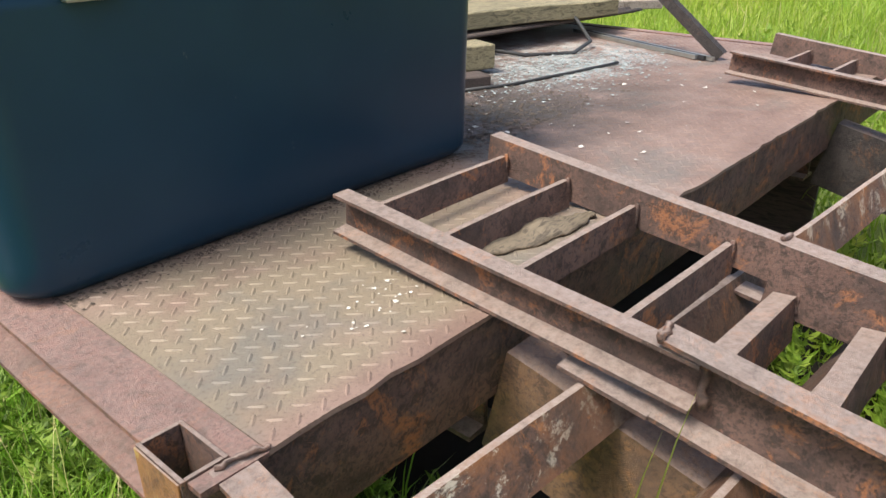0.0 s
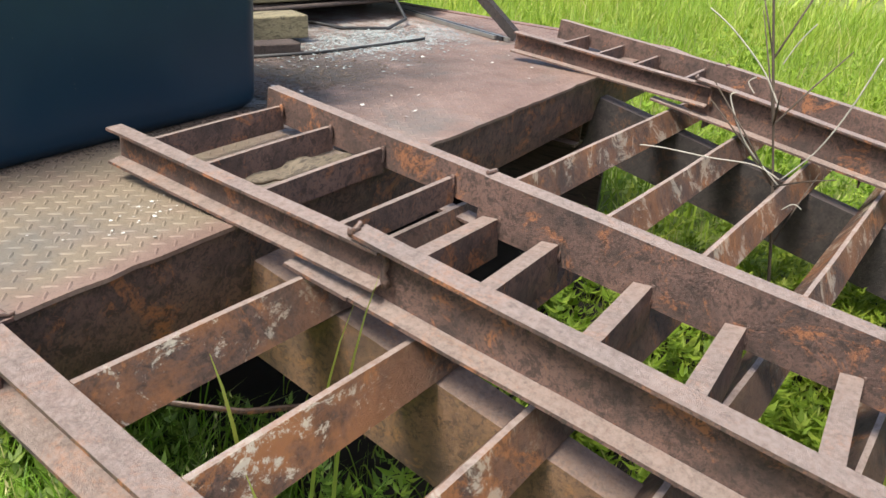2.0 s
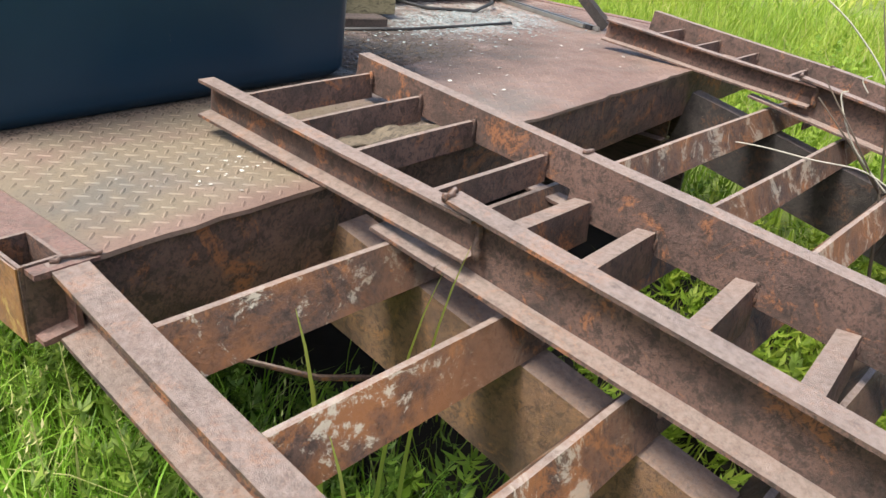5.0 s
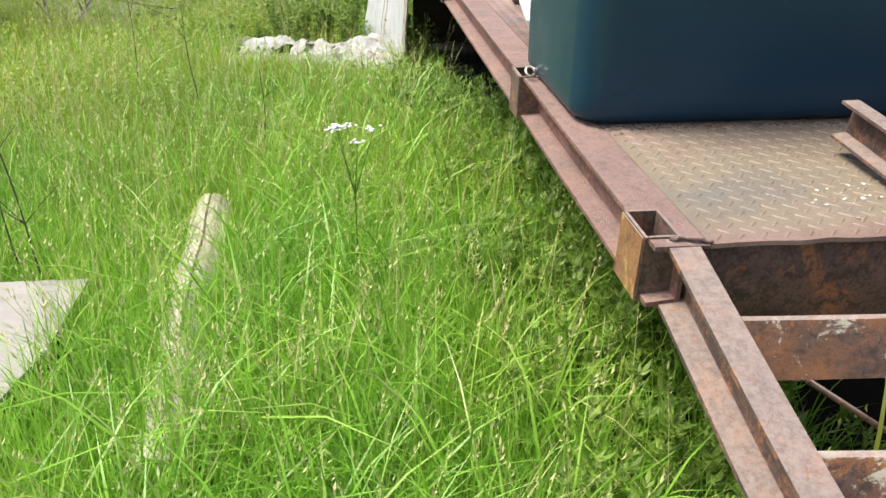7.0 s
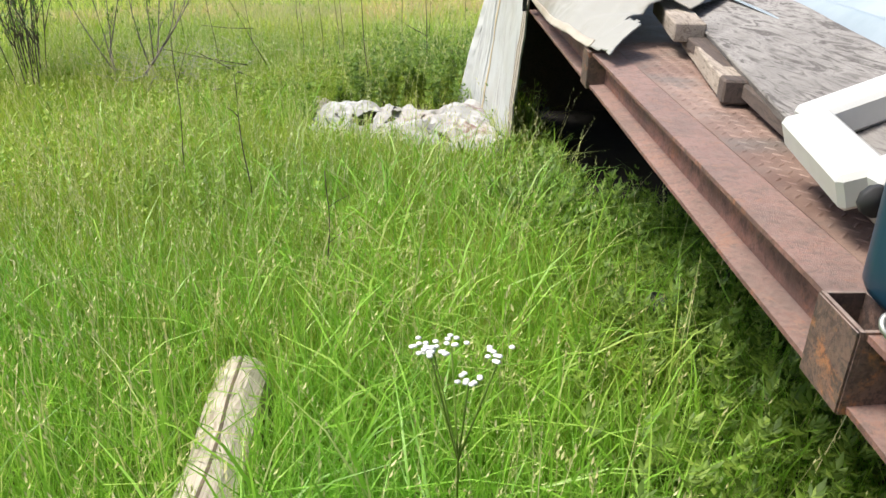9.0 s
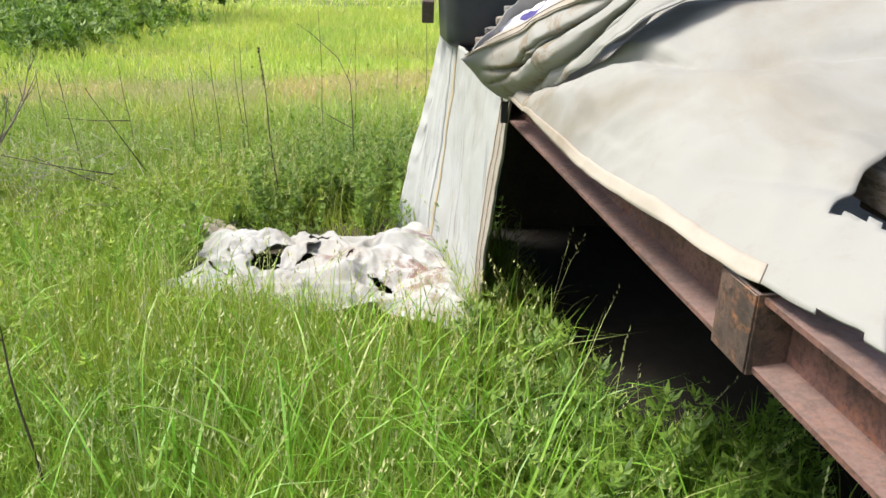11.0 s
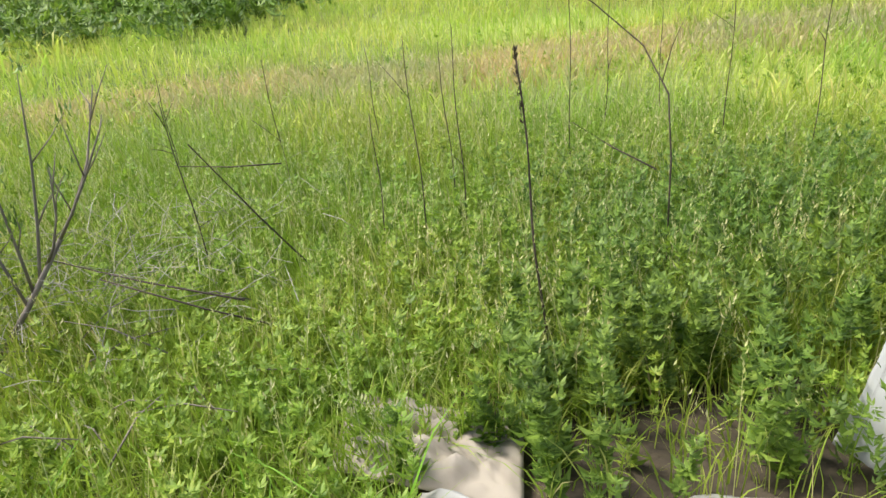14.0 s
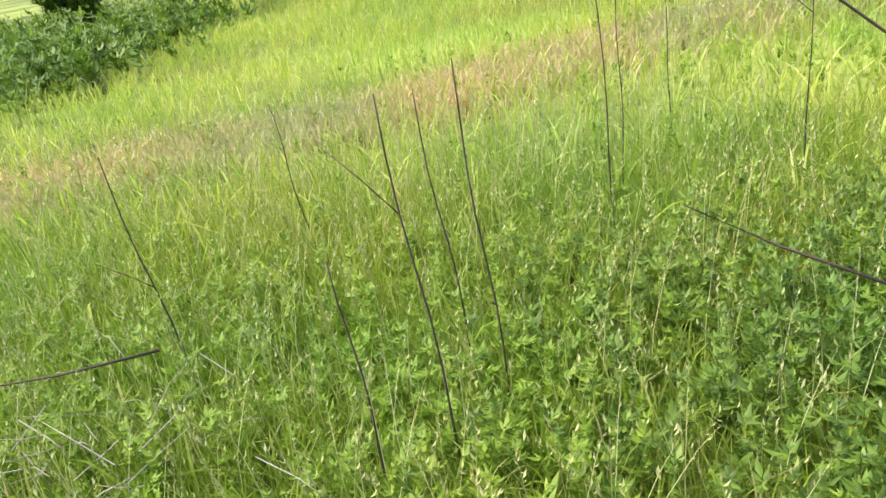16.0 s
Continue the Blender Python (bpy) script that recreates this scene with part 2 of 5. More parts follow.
def cloth_mat():
    k = Nodes("blue_and_white_printed_cloth", 0.85)
    v = k.add("ShaderNodeTexVoronoi")
    v.inputs["Scale"].default_value = 9
    k.link(k.pos, v.inputs["Vector"])
    k.color(k.ramp(v.outputs["Distance"], [(0.42, (0.05, 0.04, 0.17)), (0.46, (0.62, 0.6, 0.62))])).bump(k.noise(300, 2), 0.2, 0.001)
    return k.mat


CLOTH = cloth_mat()


def green_mat(name, stops, dry=0.0, through_light=0.35, rough=0.55):
    k = Nodes(name, rough)
    c = k.ramp(k.island(), stops)
    tint = k.ramp(k.noise(0.55, 3, 0.6), [(0.35, (0.80, 0.92, 0.75)), (0.65, (1.15, 1.05, 0.9))])
    c = k.mix(1.0, c, tint, "MULTIPLY")
    if dry:
        c = k.mix(k.ramp(k.noise(0.35, 4, 0.6, stretch=(0.5, 1.6, 1)), [(0.52, (0, 0, 0)), (0.68, (dry,) * 3)]), c, (0.40, 0.34, 0.14))
    k.color(c).leafy(through_light)
    return k.mat


GRASS = green_mat("meadow_grass", [(0.0, (0.176, 0.273, 0.026)), (0.35, (0.282, 0.405, 0.048)), (0.7, (0.361, 0.484, 0.070)), (0.93, (0.449, 0.502, 0.132)), (1.0, (0.546, 0.484, 0.264))], 0.0, 0.45)
GRASS_LUSH = green_mat("lush_grass", [(0.0, (0.163, 0.336, 0.037)), (0.35, (0.254, 0.490, 0.054)), (0.7, (0.336, 0.590, 0.082)), (0.93, (0.454, 0.626, 0.163)), (1.0, (0.563, 0.553, 0.291))], 0.0, 0.45, 0.4)
GRASS_FAR = green_mat("far_meadow_grass", [(0.0, (0.385, 0.508, 0.076)), (0.6, (0.528, 0.650, 0.122)), (1.0, (0.670, 0.660, 0.254))], 0.6, 0.45)
STRAW = green_mat("dry_straw_grass", [(0.0, (0.52, 0.46, 0.24)), (1.0, (0.68, 0.60, 0.38))], 0.0, 0.4)
HERB = green_mat("broad_leaved_herbs", [(0.0, (0.085, 0.155, 0.022)), (0.6, (0.165, 0.275, 0.040)), (1.0, (0.28, 0.40, 0.075))], 0.0, 0.40)
HERB_PALE = green_mat("pale_young_herbs", [(0.0, (0.145, 0.245, 0.022)), (0.6, (0.26, 0.395, 0.042)), (1.0, (0.40, 0.50, 0.085))], 0.0, 0.42)
SEED = green_mat("pale_seed_heads", [(0.0, (0.45, 0.48, 0.18)), (1.0, (0.60, 0.57, 0.34))], 0.0, 0.3)
SHRUB = green_mat("shrub_leaves", [(0.0, (0.08, 0.15, 0.022)), (1.0, (0.20, 0.32, 0.05))], 0.0, 0.3)
LEAFLITTER = plain_mat("dead_stalks", (0.10, 0.075, 0.055), 0.9)
PALETWIG = plain_mat("bleached_dead_stems", (0.46, 0.43, 0.36), 0.9)
GREYTWIG = plain_mat("grey_dead_twigs", (0.26, 0.22, 0.18), 0.9)


def soil_mat():
    k = Nodes("meadow_soil_and_moss", 0.95)
    c = k.ramp(k.noise(3.5, 8, 0.7), [(0.3, (0.05, 0.055, 0.016)), (0.55, (0.11, 0.15, 0.025)), (0.75, (0.19, 0.20, 0.06))])
    c = k.mix(k.ramp(k.noise(0.12, 5, 0.6), [(0.4, (0, 0, 0)), (0.6, (0.7, 0.7, 0.7))]), c, (0.36, 0.44, 0.08))
    k.color(c).bump(k.noise(30, 6, 0.7), 0.6, 0.02)
    return k.mat


SOIL = soil_mat()
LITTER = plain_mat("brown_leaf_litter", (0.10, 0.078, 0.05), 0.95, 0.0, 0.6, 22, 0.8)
EARTH = plain_mat("shade_dark_earth", (0.022, 0.018, 0.013), 0.95, 0.0, 0.4, 14, 0.6)

# ---- mesh helpers ----


def part(name, bm, mat, parent=None, label=""):
    me = bpy.data.meshes.new(name)
    bm.to_mesh(me)
    bm.free()
    me.materials.append(mat)
    ob = new(name, me)
    if parent:
        ob.parent = parent
    if label:
        tagged(ob, label)
    return ob


def thing(name, label, category, group="", kind=""):
    return tagged(new(name), label, category, group, kind)


def soften(bm, width, segments=2):
    bmesh.ops.bevel(bm, geom=[e for e in bm.edges if len(e.link_faces) == 2 and e.calc_face_angle(0) > 0.6], offset=width, segments=segments, affect="EDGES", profile=0.6)
    return bm


def smooth(bm):
    for face in bm.faces:
        face.smooth = True
    return bm


def block(a, b, bevel=0.003):
    bm = bmesh.new()
    bmesh.ops.create_cube(bm, size=1)
    for v in bm.verts:
        v.co = Vector([(a[i] + b[i]) / 2 + v.co[i] * (b[i] - a[i]) for i in range(3)])
    return soften(bm, bevel) if bevel else bm


def swept(profile, p0, p1, side, segments=1, wobble=0.0, bevel=0.0, up=None):
    """A closed profile of (side, up) pairs carried from p0 to p1."""
    p0, p1, side = Vector(p0), Vector(p1), Vector(side).normalized()
    ahead = (p1 - p0).normalized()
    side = (side - ahead * side.dot(ahead)).normalized()
    up = Vector(up) if up else side.cross(ahead)
    if up.z < 0:
        up = -up
    bm = bmesh.new()
    rings = []
    for i in range(segments + 1):
        c = p0.lerp(p1, i / segments)
        off = Vector((noise.noise(c * 3.1), noise.noise(c * 2.7 + Vector((5, 0, 0))), noise.noise(c * 3.7 + Vector((0, 9, 0))))) * wobble
        rings.append([bm.verts.new(c + off + side * s + up * u) for s, u in profile])
    n = len(profile)
    for r0, r1 in zip(rings, rings[1:]):
        for k in range(n):
            bm.faces.new((r0[k], r0[(k + 1) % n], r1[(k + 1) % n], r1[k]))
    bm.faces.new(rings[0])
    bm.faces.new(rings[-1][::-1])
    bmesh.ops.recalc_face_normals(bm, faces=bm.faces)
    return soften(bm, bevel, 1) if bevel else bm


def channel(h, f, t):
    """C profile: web at side 0, flanges towards +side, top at up 0."""
    return [(0, 0), (f, 0), (f, -t), (t, -t * 1.6), (t, -h + t * 1.6), (f, -h + t), (f, -h), (0, -h)]


def angle(a, b, t):
    """L profile: flat leg of length a on top, hanging leg of length b at side 0."""
    return [(0, 0), (a, 0), (a, -t), (t, -t), (t, -b), (0, -b)]


def bar(w, h):
    return [(-w / 2, -h / 2), (w / 2, -h / 2), (w / 2, h / 2), (-w / 2, h / 2)]


def tube(points, radii, sides=6):
    bm = bmesh.new()
    pts = [Vector(p) for p in points]
    rings = []
    for i, p in enumerate(pts):
        d = (pts[min(i + 1, len(pts) - 1)] - pts[max(i - 1, 0)]).normalized()
        a = d.orthogonal().normalized()
        b = d.cross(a)
        r = radii[i] if isinstance(radii, (list, tuple)) else radii
        rings.append([bm.verts.new(p + (a * math.cos(2 * math.pi * k / sides) + b * math.sin(2 * math.pi * k / sides)) * r) for k in range(sides)])
    for r0, r1 in zip(rings, rings[1:]):
        # turn the next ring to the nearest start, so that the skin does not twist
        best = min(range(sides), key=lambda s: (r1[s].co - r0[0].co).length)
        for k in range(sides):
            bm.faces.new((r0[k], r0[(k + 1) % sides], r1[(k + 1 + best) % sides], r1[(k + best) % sides]))
    bm.faces.new(rings[0])
    bm.faces.new(rings[-1])
    bmesh.ops.recalc_face_normals(bm, faces=bm.faces)
    return smooth(bm)


def surface(f, nu, nv, keep=None):
    bm = bmesh.new()
    vs = [[bm.verts.new(f(i / nu, j / nv)) for j in range(nv + 1)] for i in range(nu + 1)]
    for i in range(nu):
        for j in range(nv):
            if keep is None or keep((i + 0.5) / nu, (j + 0.5) / nv):
                bm.faces.new((vs[i][j], vs[i + 1][j], vs[i + 1][j + 1], vs[i][j + 1]))
    bmesh.ops.delete(bm, geom=[v for v in bm.verts if not v.link_faces], context="VERTS")
    return smooth(bm)


def thick(ob, t=0.004):
    m = ob.modifiers.new("thickness", "SOLIDIFY")
    m.thickness = t
    return ob


def raw_mesh(name, verts, tris, mat, label="", category="", flat=True):
    """A mesh of triangles straight from arrays."""
    me = bpy.data.meshes.new(name)
    verts, tris = np.asarray(verts, np.float32).reshape(-1, 3), np.asarray(tris, np.int32).reshape(-1, 3)
    me.vertices.add(len(verts))
    me.vertices.foreach_set("co", verts.ravel())
    me.loops.add(tris.size)
    me.loops.foreach_set("vertex_index", tris.ravel())
    me.polygons.add(len(tris))
    me.polygons.foreach_set("loop_start", np.arange(0, tris.size, 3, dtype=np.int32))
    me.update(calc_edges=True)
    me.materials.append(mat)
    return tagged(new(name, me), label, category, kind="stuff")


def ground_z(x, y):
    return -0.037 * np.clip(np.asarray(y) - 1.0, 0, 11) + 0.02 * np.sin(np.asarray(x) * 1.3 + 0.5) * np.sin(np.asarray(y) * 1.1)


# ---- the ground ----
def build_ground():
    s = np.sinh(np.linspace(-5.2, 5.2, 121)) * 3.3
    X, Y = np.meshgrid(s, s + 3.0, indexing="ij")
    Z = ground_z(X, Y)
    far = np.hypot(X, Y - 3)
    Z = Z + 0.9 * np.clip((far - 26) / 60, 0, 1)
    me = bpy.data.meshes.new("ground")
    n = len(s)
    idx = np.arange(n * n).reshape(n, n)
    quads = np.stack([idx[:-1, :-1], idx[1:, :-1], idx[1:, 1:], idx[:-1, 1:]], -1).reshape(-1, 4)
    me.from_pydata(np.stack([X, Y, Z], -1).reshape(-1, 3).tolist(), [], quads.tolist())
    me.materials.append(SOIL)
    for p in me.polygons:
        p.use_smooth = True
    tagged(new("ground", me), "mossy meadow soil under tall grass", "ground", kind="structure")


build_ground()

# ---- the flatbed trailer ----


def rounded_box(x0, x1, y0, y1, z0, z1, r, taper=0.0, nz=14, foot=0.03, n=8):
    """A box with round upright corners, a rounded foot and slightly leaning walls."""
    bm = bmesh.new()
    rings = []
    cx, cy = (x0 + x1) / 2, (y0 + y1) / 2
    zs = [z0 + foot * (1 - math.cos(a)) for a in np.linspace(0, math.pi / 2, 5)] + list(np.linspace(z0 + foot, z1, nz)[1:])
    for k, z in enumerate(zs):
        inset = foot * (1 - math.sin(math.pi / 2 * min(1, (z - z0) / foot))) * 0.8 if z < z0 + foot else 0
        grow = taper * (z - z0) / (z1 - z0) - inset
        ring = []
        for sx, sy, a0 in ((1, 1, 0), (-1, 1, 90), (-1, -1, 180), (1, -1, 270)):
            px, py = (x1 if sx > 0 else x0) - sx * r, (y1 if sy > 0 else y0) - sy * r
            for i in range(n + 1):
                a = radians(a0 + 90 * i / n)
                ring.append(bm.verts.new((px + sx * grow + r * math.cos(a), py + sy * grow + r * math.sin(a), z)))
        rings.append(ring)
    m = len(rings[0])
    for a, b in zip(rings, rings[1:]):
        for k in range(m):
            bm.faces.new((a[k], a[(k + 1) % m], b[(k + 1) % m], b[k]))
    bm.faces.new(rings[0][::-1])
    bm.faces.new(rings[-1])
    return smooth(bm)


DECK, TAIL_Y, RIGHT, FRONT = 0.90, 0.56, 3.40, 6.45
SLOPE = 0.225                      # fall of the tail behind the deck


def tail_z(y):
    return DECK - SLOPE * (TAIL_Y - y)


def deck_plate():
    """The plate with its raised lugs, in two crossing directions."""
    bm = bmesh.new()
    x0, x1, y0, y1 = 0.345, RIGHT - 0.09, TAIL_Y + 0.002, FRONT
    nx = 60
    edge = [y0 + 0.006 * noise.noise(Vector((i * 0.35, 0, 0))) + 0.004 * noise.noise(Vector((i * 1.9, 3, 0))) + (0.007 if i % 9 == 4 else 0) for i in range(nx + 1)]
    top0 = [bm.verts.new((x0 + (x1 - x0) * i / nx, edge[i], DECK)) for i in range(nx + 1)]
    low0 = [bm.verts.new((x0 + (x1 - x0) * i / nx, edge[i], DECK - 0.008)) for i in range(nx + 1)]
    top1 = [bm.verts.new((x0 + (x1 - x0) * i / nx, y1, DECK)) for i in range(nx + 1)]
    low1 = [bm.verts.new((x0 + (x1 - x0) * i / nx, y1, DECK - 0.008)) for i in range(nx + 1)]
    for i in range(nx):
        bm.faces.new((top0[i], top0[i + 1], top1[i + 1], top1[i]))
        bm.faces.new((low0[i], low0[i + 1], top0[i + 1], top0[i]))
        bm.faces.new((low1[i], low1[i + 1], low0[i + 1], low0[i]))
    bm.faces.new((top0[0], top1[0], low1[0], low0[0]))
    # lugs: a low lens shape each, on a grid turned by 45 degrees
    step, L, W, H = 0.0275, 0.0135, 0.0038, 0.0016
    q = math.sqrt(0.5)
    count = int(5.0 / step)
    for i in range(-count, count):
        for j in range(-count, count):
            x, y = x0 + (i - j) * step * q, y0 + (i + j) * step * q
            if not (x0 + 0.012 < x < x1 - 0.012 and y0 + 0.012 < y < 3.4):
                continue
            if not (y < 1.15 or (x < 0.80 and y < 3.3) or (x > 1.3 and y < 1.9)):
                continue
            s = 1 if (i + j) % 2 else -1
            a, b = Vector((q, s * q, 0)), Vector((-s * q, q, 0))
            c = Vector((x, y, DECK))
            ring = [bm.verts.new(c + a * L * m + b * W * n) for m, n in ((-1, 0), (-0.5, -0.9), (0.5, -0.9), (1, 0), (0.5, 0.9), (-0.5, 0.9))]
            ridge = [bm.verts.new(c + a * L * m + Vector((0, 0, H))) for m in (-0.6, 0.6)]
            for f in ((ring[0], ring[1], ridge[0]), (ring[5], ring[0], ridge[0]), (ring[1], ring[2], ridge[1], ridge[0]), (ring[2], ring[3], ridge[1]), (ring[3], ring[4], ridge[1]), (ring[4], ring[5], ridge[0], ridge[1])):
                bm.faces.new(f)
    return bm


trailer = thing("flatbed_trailer", "long rusted steel flatbed trailer with sloping open tail", "trailer")
part("deck_plate", deck_plate(), PLATE, trailer, "worn rust-red diamond plate with ochre dust")
# side rails: channels that open outwards
RAIL = channel(0.108, 0.055, 0.008)
POCKETS = (0.585, 1.478, 3.098)
stops = [TAIL_Y] + [v for p in POCKETS for v in (p, p + 0.098)] + [FRONT]
for y0, y1 in zip(stops[::2], stops[1::2]):
    part("side_rail", swept(RAIL, (0.310, y0, DECK), (0.310, y1, DECK), (-1, 0, 0), 12, 0.0015), RUST_DECK, trailer)
part("rail_cap", swept([(0, 0), (0.034, 0), (0.034, -0.006), (0, -0.006)], (0.310, TAIL_Y, DECK - 0.001), (0.310, FRONT, DECK - 0.001), (1, 0, 0), 30, 0.002), RUST_DECK, trailer, "welded seam strip along the deck edge")
part("side_rail", swept(RAIL, (RIGHT - 0.06, TAIL_Y, DECK), (RIGHT - 0.06, FRONT, DECK), (1, 0, 0), 20, 0.003), RUST_DECK, trailer)
TAIL_END = -1.3
TAILRAIL = channel(0.108, 0.05, 0.008)
part("tail_rail", swept(TAILRAIL, (0.328, TAIL_Y + 0.02, DECK + 0.002), (0.328, TAIL_END, tail_z(TAIL_END)), (-1, 0, 0), 24, 0.003), RUST, trailer)
part("tail_rail", swept(TAILRAIL, (RIGHT - 0.06, TAIL_Y, DECK + 0.002), (RIGHT - 0.06, TAIL_END, tail_z(TAIL_END)), (1, 0, 0), 16, 0.003), RUST, trailer)
# end beam under the deck's rear edge
part("end_beam", swept(channel(0.16, 0.05, 0.008), (0.325, TAIL_Y + 0.012, DECK - 0.009), (RIGHT - 0.07, TAIL_Y + 0.012, DECK - 0.009), (0, 1, 0), 30, 0.003), RUST, trailer)
# stake pockets: open boxes
for py in POCKETS:
    bm = bmesh.new()
    x0, x1, y0, y1, zb, t = 0.247, 0.307, py, py + 0.098, 0.788, 0.006
    zt = DECK + 0.004
    for a, b in (((x0, y0, zb), (x0 + t, y1, zt)), ((x1 - t, y0, zb), (x1, y1, zt)), ((x0 + t, y0, zb), (x1 - t, y0 + t, zt)), ((x0 + t, y1 - t, zb), (x1 - t, y1, zt))):
        tmp = block(a, b, 0.0012)
        me = bpy.data.meshes.new("tmp")
        tmp.to_mesh(me)
        bm.from_mesh(me)
        tmp.free()
        bpy.data.meshes.remove(me)
    pocket = part("stake_pocket", bm, RUST, trailer, "rusty welded stake pocket")
    part("face_plate", block((x0 - 0.003, y0 + 0.002, zb + 0.002), (x0 - 0.0005, y1 - 0.002, zt - 0.002), 0.0008), RUST_POCKET if py < 1 else RUST, pocket, "chipped yellow paint" if py < 1 else "")


def weld(points, r, seed):
    """A lumpy weld bead along some points."""
    rng = random.Random(seed)
    pts, rad = [], []
    for a, b in zip(points, points[1:]):
        for k in range(6):
            pts.append(Vector(a).lerp(Vector(b), k / 6) + Vector((rng.uniform(-1, 1), rng.uniform(-1, 1), rng.uniform(-1, 1))) * r * 0.5)
            rad.append(r * rng.uniform(0.6, 1.3))
    return tube(pts, rad, 6)


part("corner_weld", weld([(0.285, 0.578, 0.905), (0.325, 0.57, 0.905), (0.352, 0.562, 0.903)], 0.0038, 3), RUST, trailer)
# tail cross bars: angle irons laid ridge up
TAILBAR = [(0.024, 0), (0.035, 0), (0.082, -0.076), (0.075, -0.080), (0.030, -0.009), (-0.004, -0.080), (-0.011, -0.077)]
for i in range(7):
    y = 0.388 - 0.212 * i
    ye = y - (0.060 + 0.010 * i) * 3.0
    part("tail_crossbar", swept(TAILBAR, (0.330, y, tail_z(y)), (RIGHT - 0.065, ye, tail_z(ye)), (0, 1, 0.0), 30, 0.003), RUST_PAINT, trailer, "rusted channel bar with flaking cream paint")
# long beams below
for x in (0.80, 2.55):
    I = [(-0.045, 0), (0.045, 0), (0.045, -0.01), (0.005, -0.014), (0.005, -0.176), (0.045, -0.18), (0.045, -0.19), (-0.045, -0.19), (-0.045, -0.18), (-0.005, -0.176), (-0.005, -0.014), (-0.045, -0.01)]
    part("main_beam", swept(I, (x + 0.02, FRONT, 0.80), (x + 0.02, 0.62, 0.80), (1, 0, 0), 10, 0.002), RUST, trailer)
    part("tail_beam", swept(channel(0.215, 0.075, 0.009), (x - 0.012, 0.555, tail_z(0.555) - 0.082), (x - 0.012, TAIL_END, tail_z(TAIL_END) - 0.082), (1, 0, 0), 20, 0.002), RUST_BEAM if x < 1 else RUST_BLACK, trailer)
for y in np.arange(1.0, FRONT, 0.55):
    part("floor_joist", swept(channel(0.08, 0.035, 0.006), (0.32, y, DECK - 0.012), (RIGHT - 0.07, y, DECK - 0.012), (0, 1, 0), 1), RUST, trailer)
part("brace_rod", tube([(0.42, 0.52, 0.74), (0.62, 0.42, 0.63), (0.80, 0.30, 0.60)], 0.006), RUST, trailer)


def wheel(x, y, parent):
    tyre = part("tyre", tube([(x, y + 0.24 * math.cos(a), 0.18 + 0.24 * math.sin(a)) for a in np.linspace(0, 2 * math.pi, 33)[:-1]] + [(x, y + 0.24, 0.18)], 0.085, 10), RUBBER, parent, "perished black tyre")
    bm = bmesh.new()
    bmesh.ops.create_cone(bm, cap_ends=True, segments=24, radius1=0.17, radius2=0.12, depth=0.1)
    bmesh.ops.rotate(bm, verts=bm.verts, matrix=Euler((0, radians(90), 0)).to_matrix())
    bmesh.ops.translate(bm, verts=bm.verts, vec=(x, y, 0.18))
    part("rim", soften(bm, 0.01), RUST, tyre)


wheel(1.6, 5.75, trailer)
wheel(2.95, 5.75, trailer)
part("axle", tube([(1.5, 5.75, 0.2), (3.05, 5.75, 0.2)], 0.035, 10), RUST, trailer)
# unseen boards added to keep light out from below the deck, far side and front
part("light_blocker", block((RIGHT - 0.11, 0.75, -0.25), (RIGHT - 0.085, FRONT, 0.80), 0.003), WOOD_DARK, trailer, "unseen boards blocking light from the trailer's far side")
part("light_blocker", block((0.40, FRONT - 0.06, -0.30), (RIGHT - 0.12, FRONT - 0.035, 0.80), 0.003), WOOD_DARK, trailer, "unseen boards blocking light from the trailer's front")
pad = thing("rubber_block", "black rubber block lying under the deck edge", "rubber block")
part("lump", rounded_box(0.50, 0.62, 2.92, 3.04, -0.08, 0.10, 0.05, -0.01, 5, 0.03), RUBBER, pad)

# ---- loading ramps ----


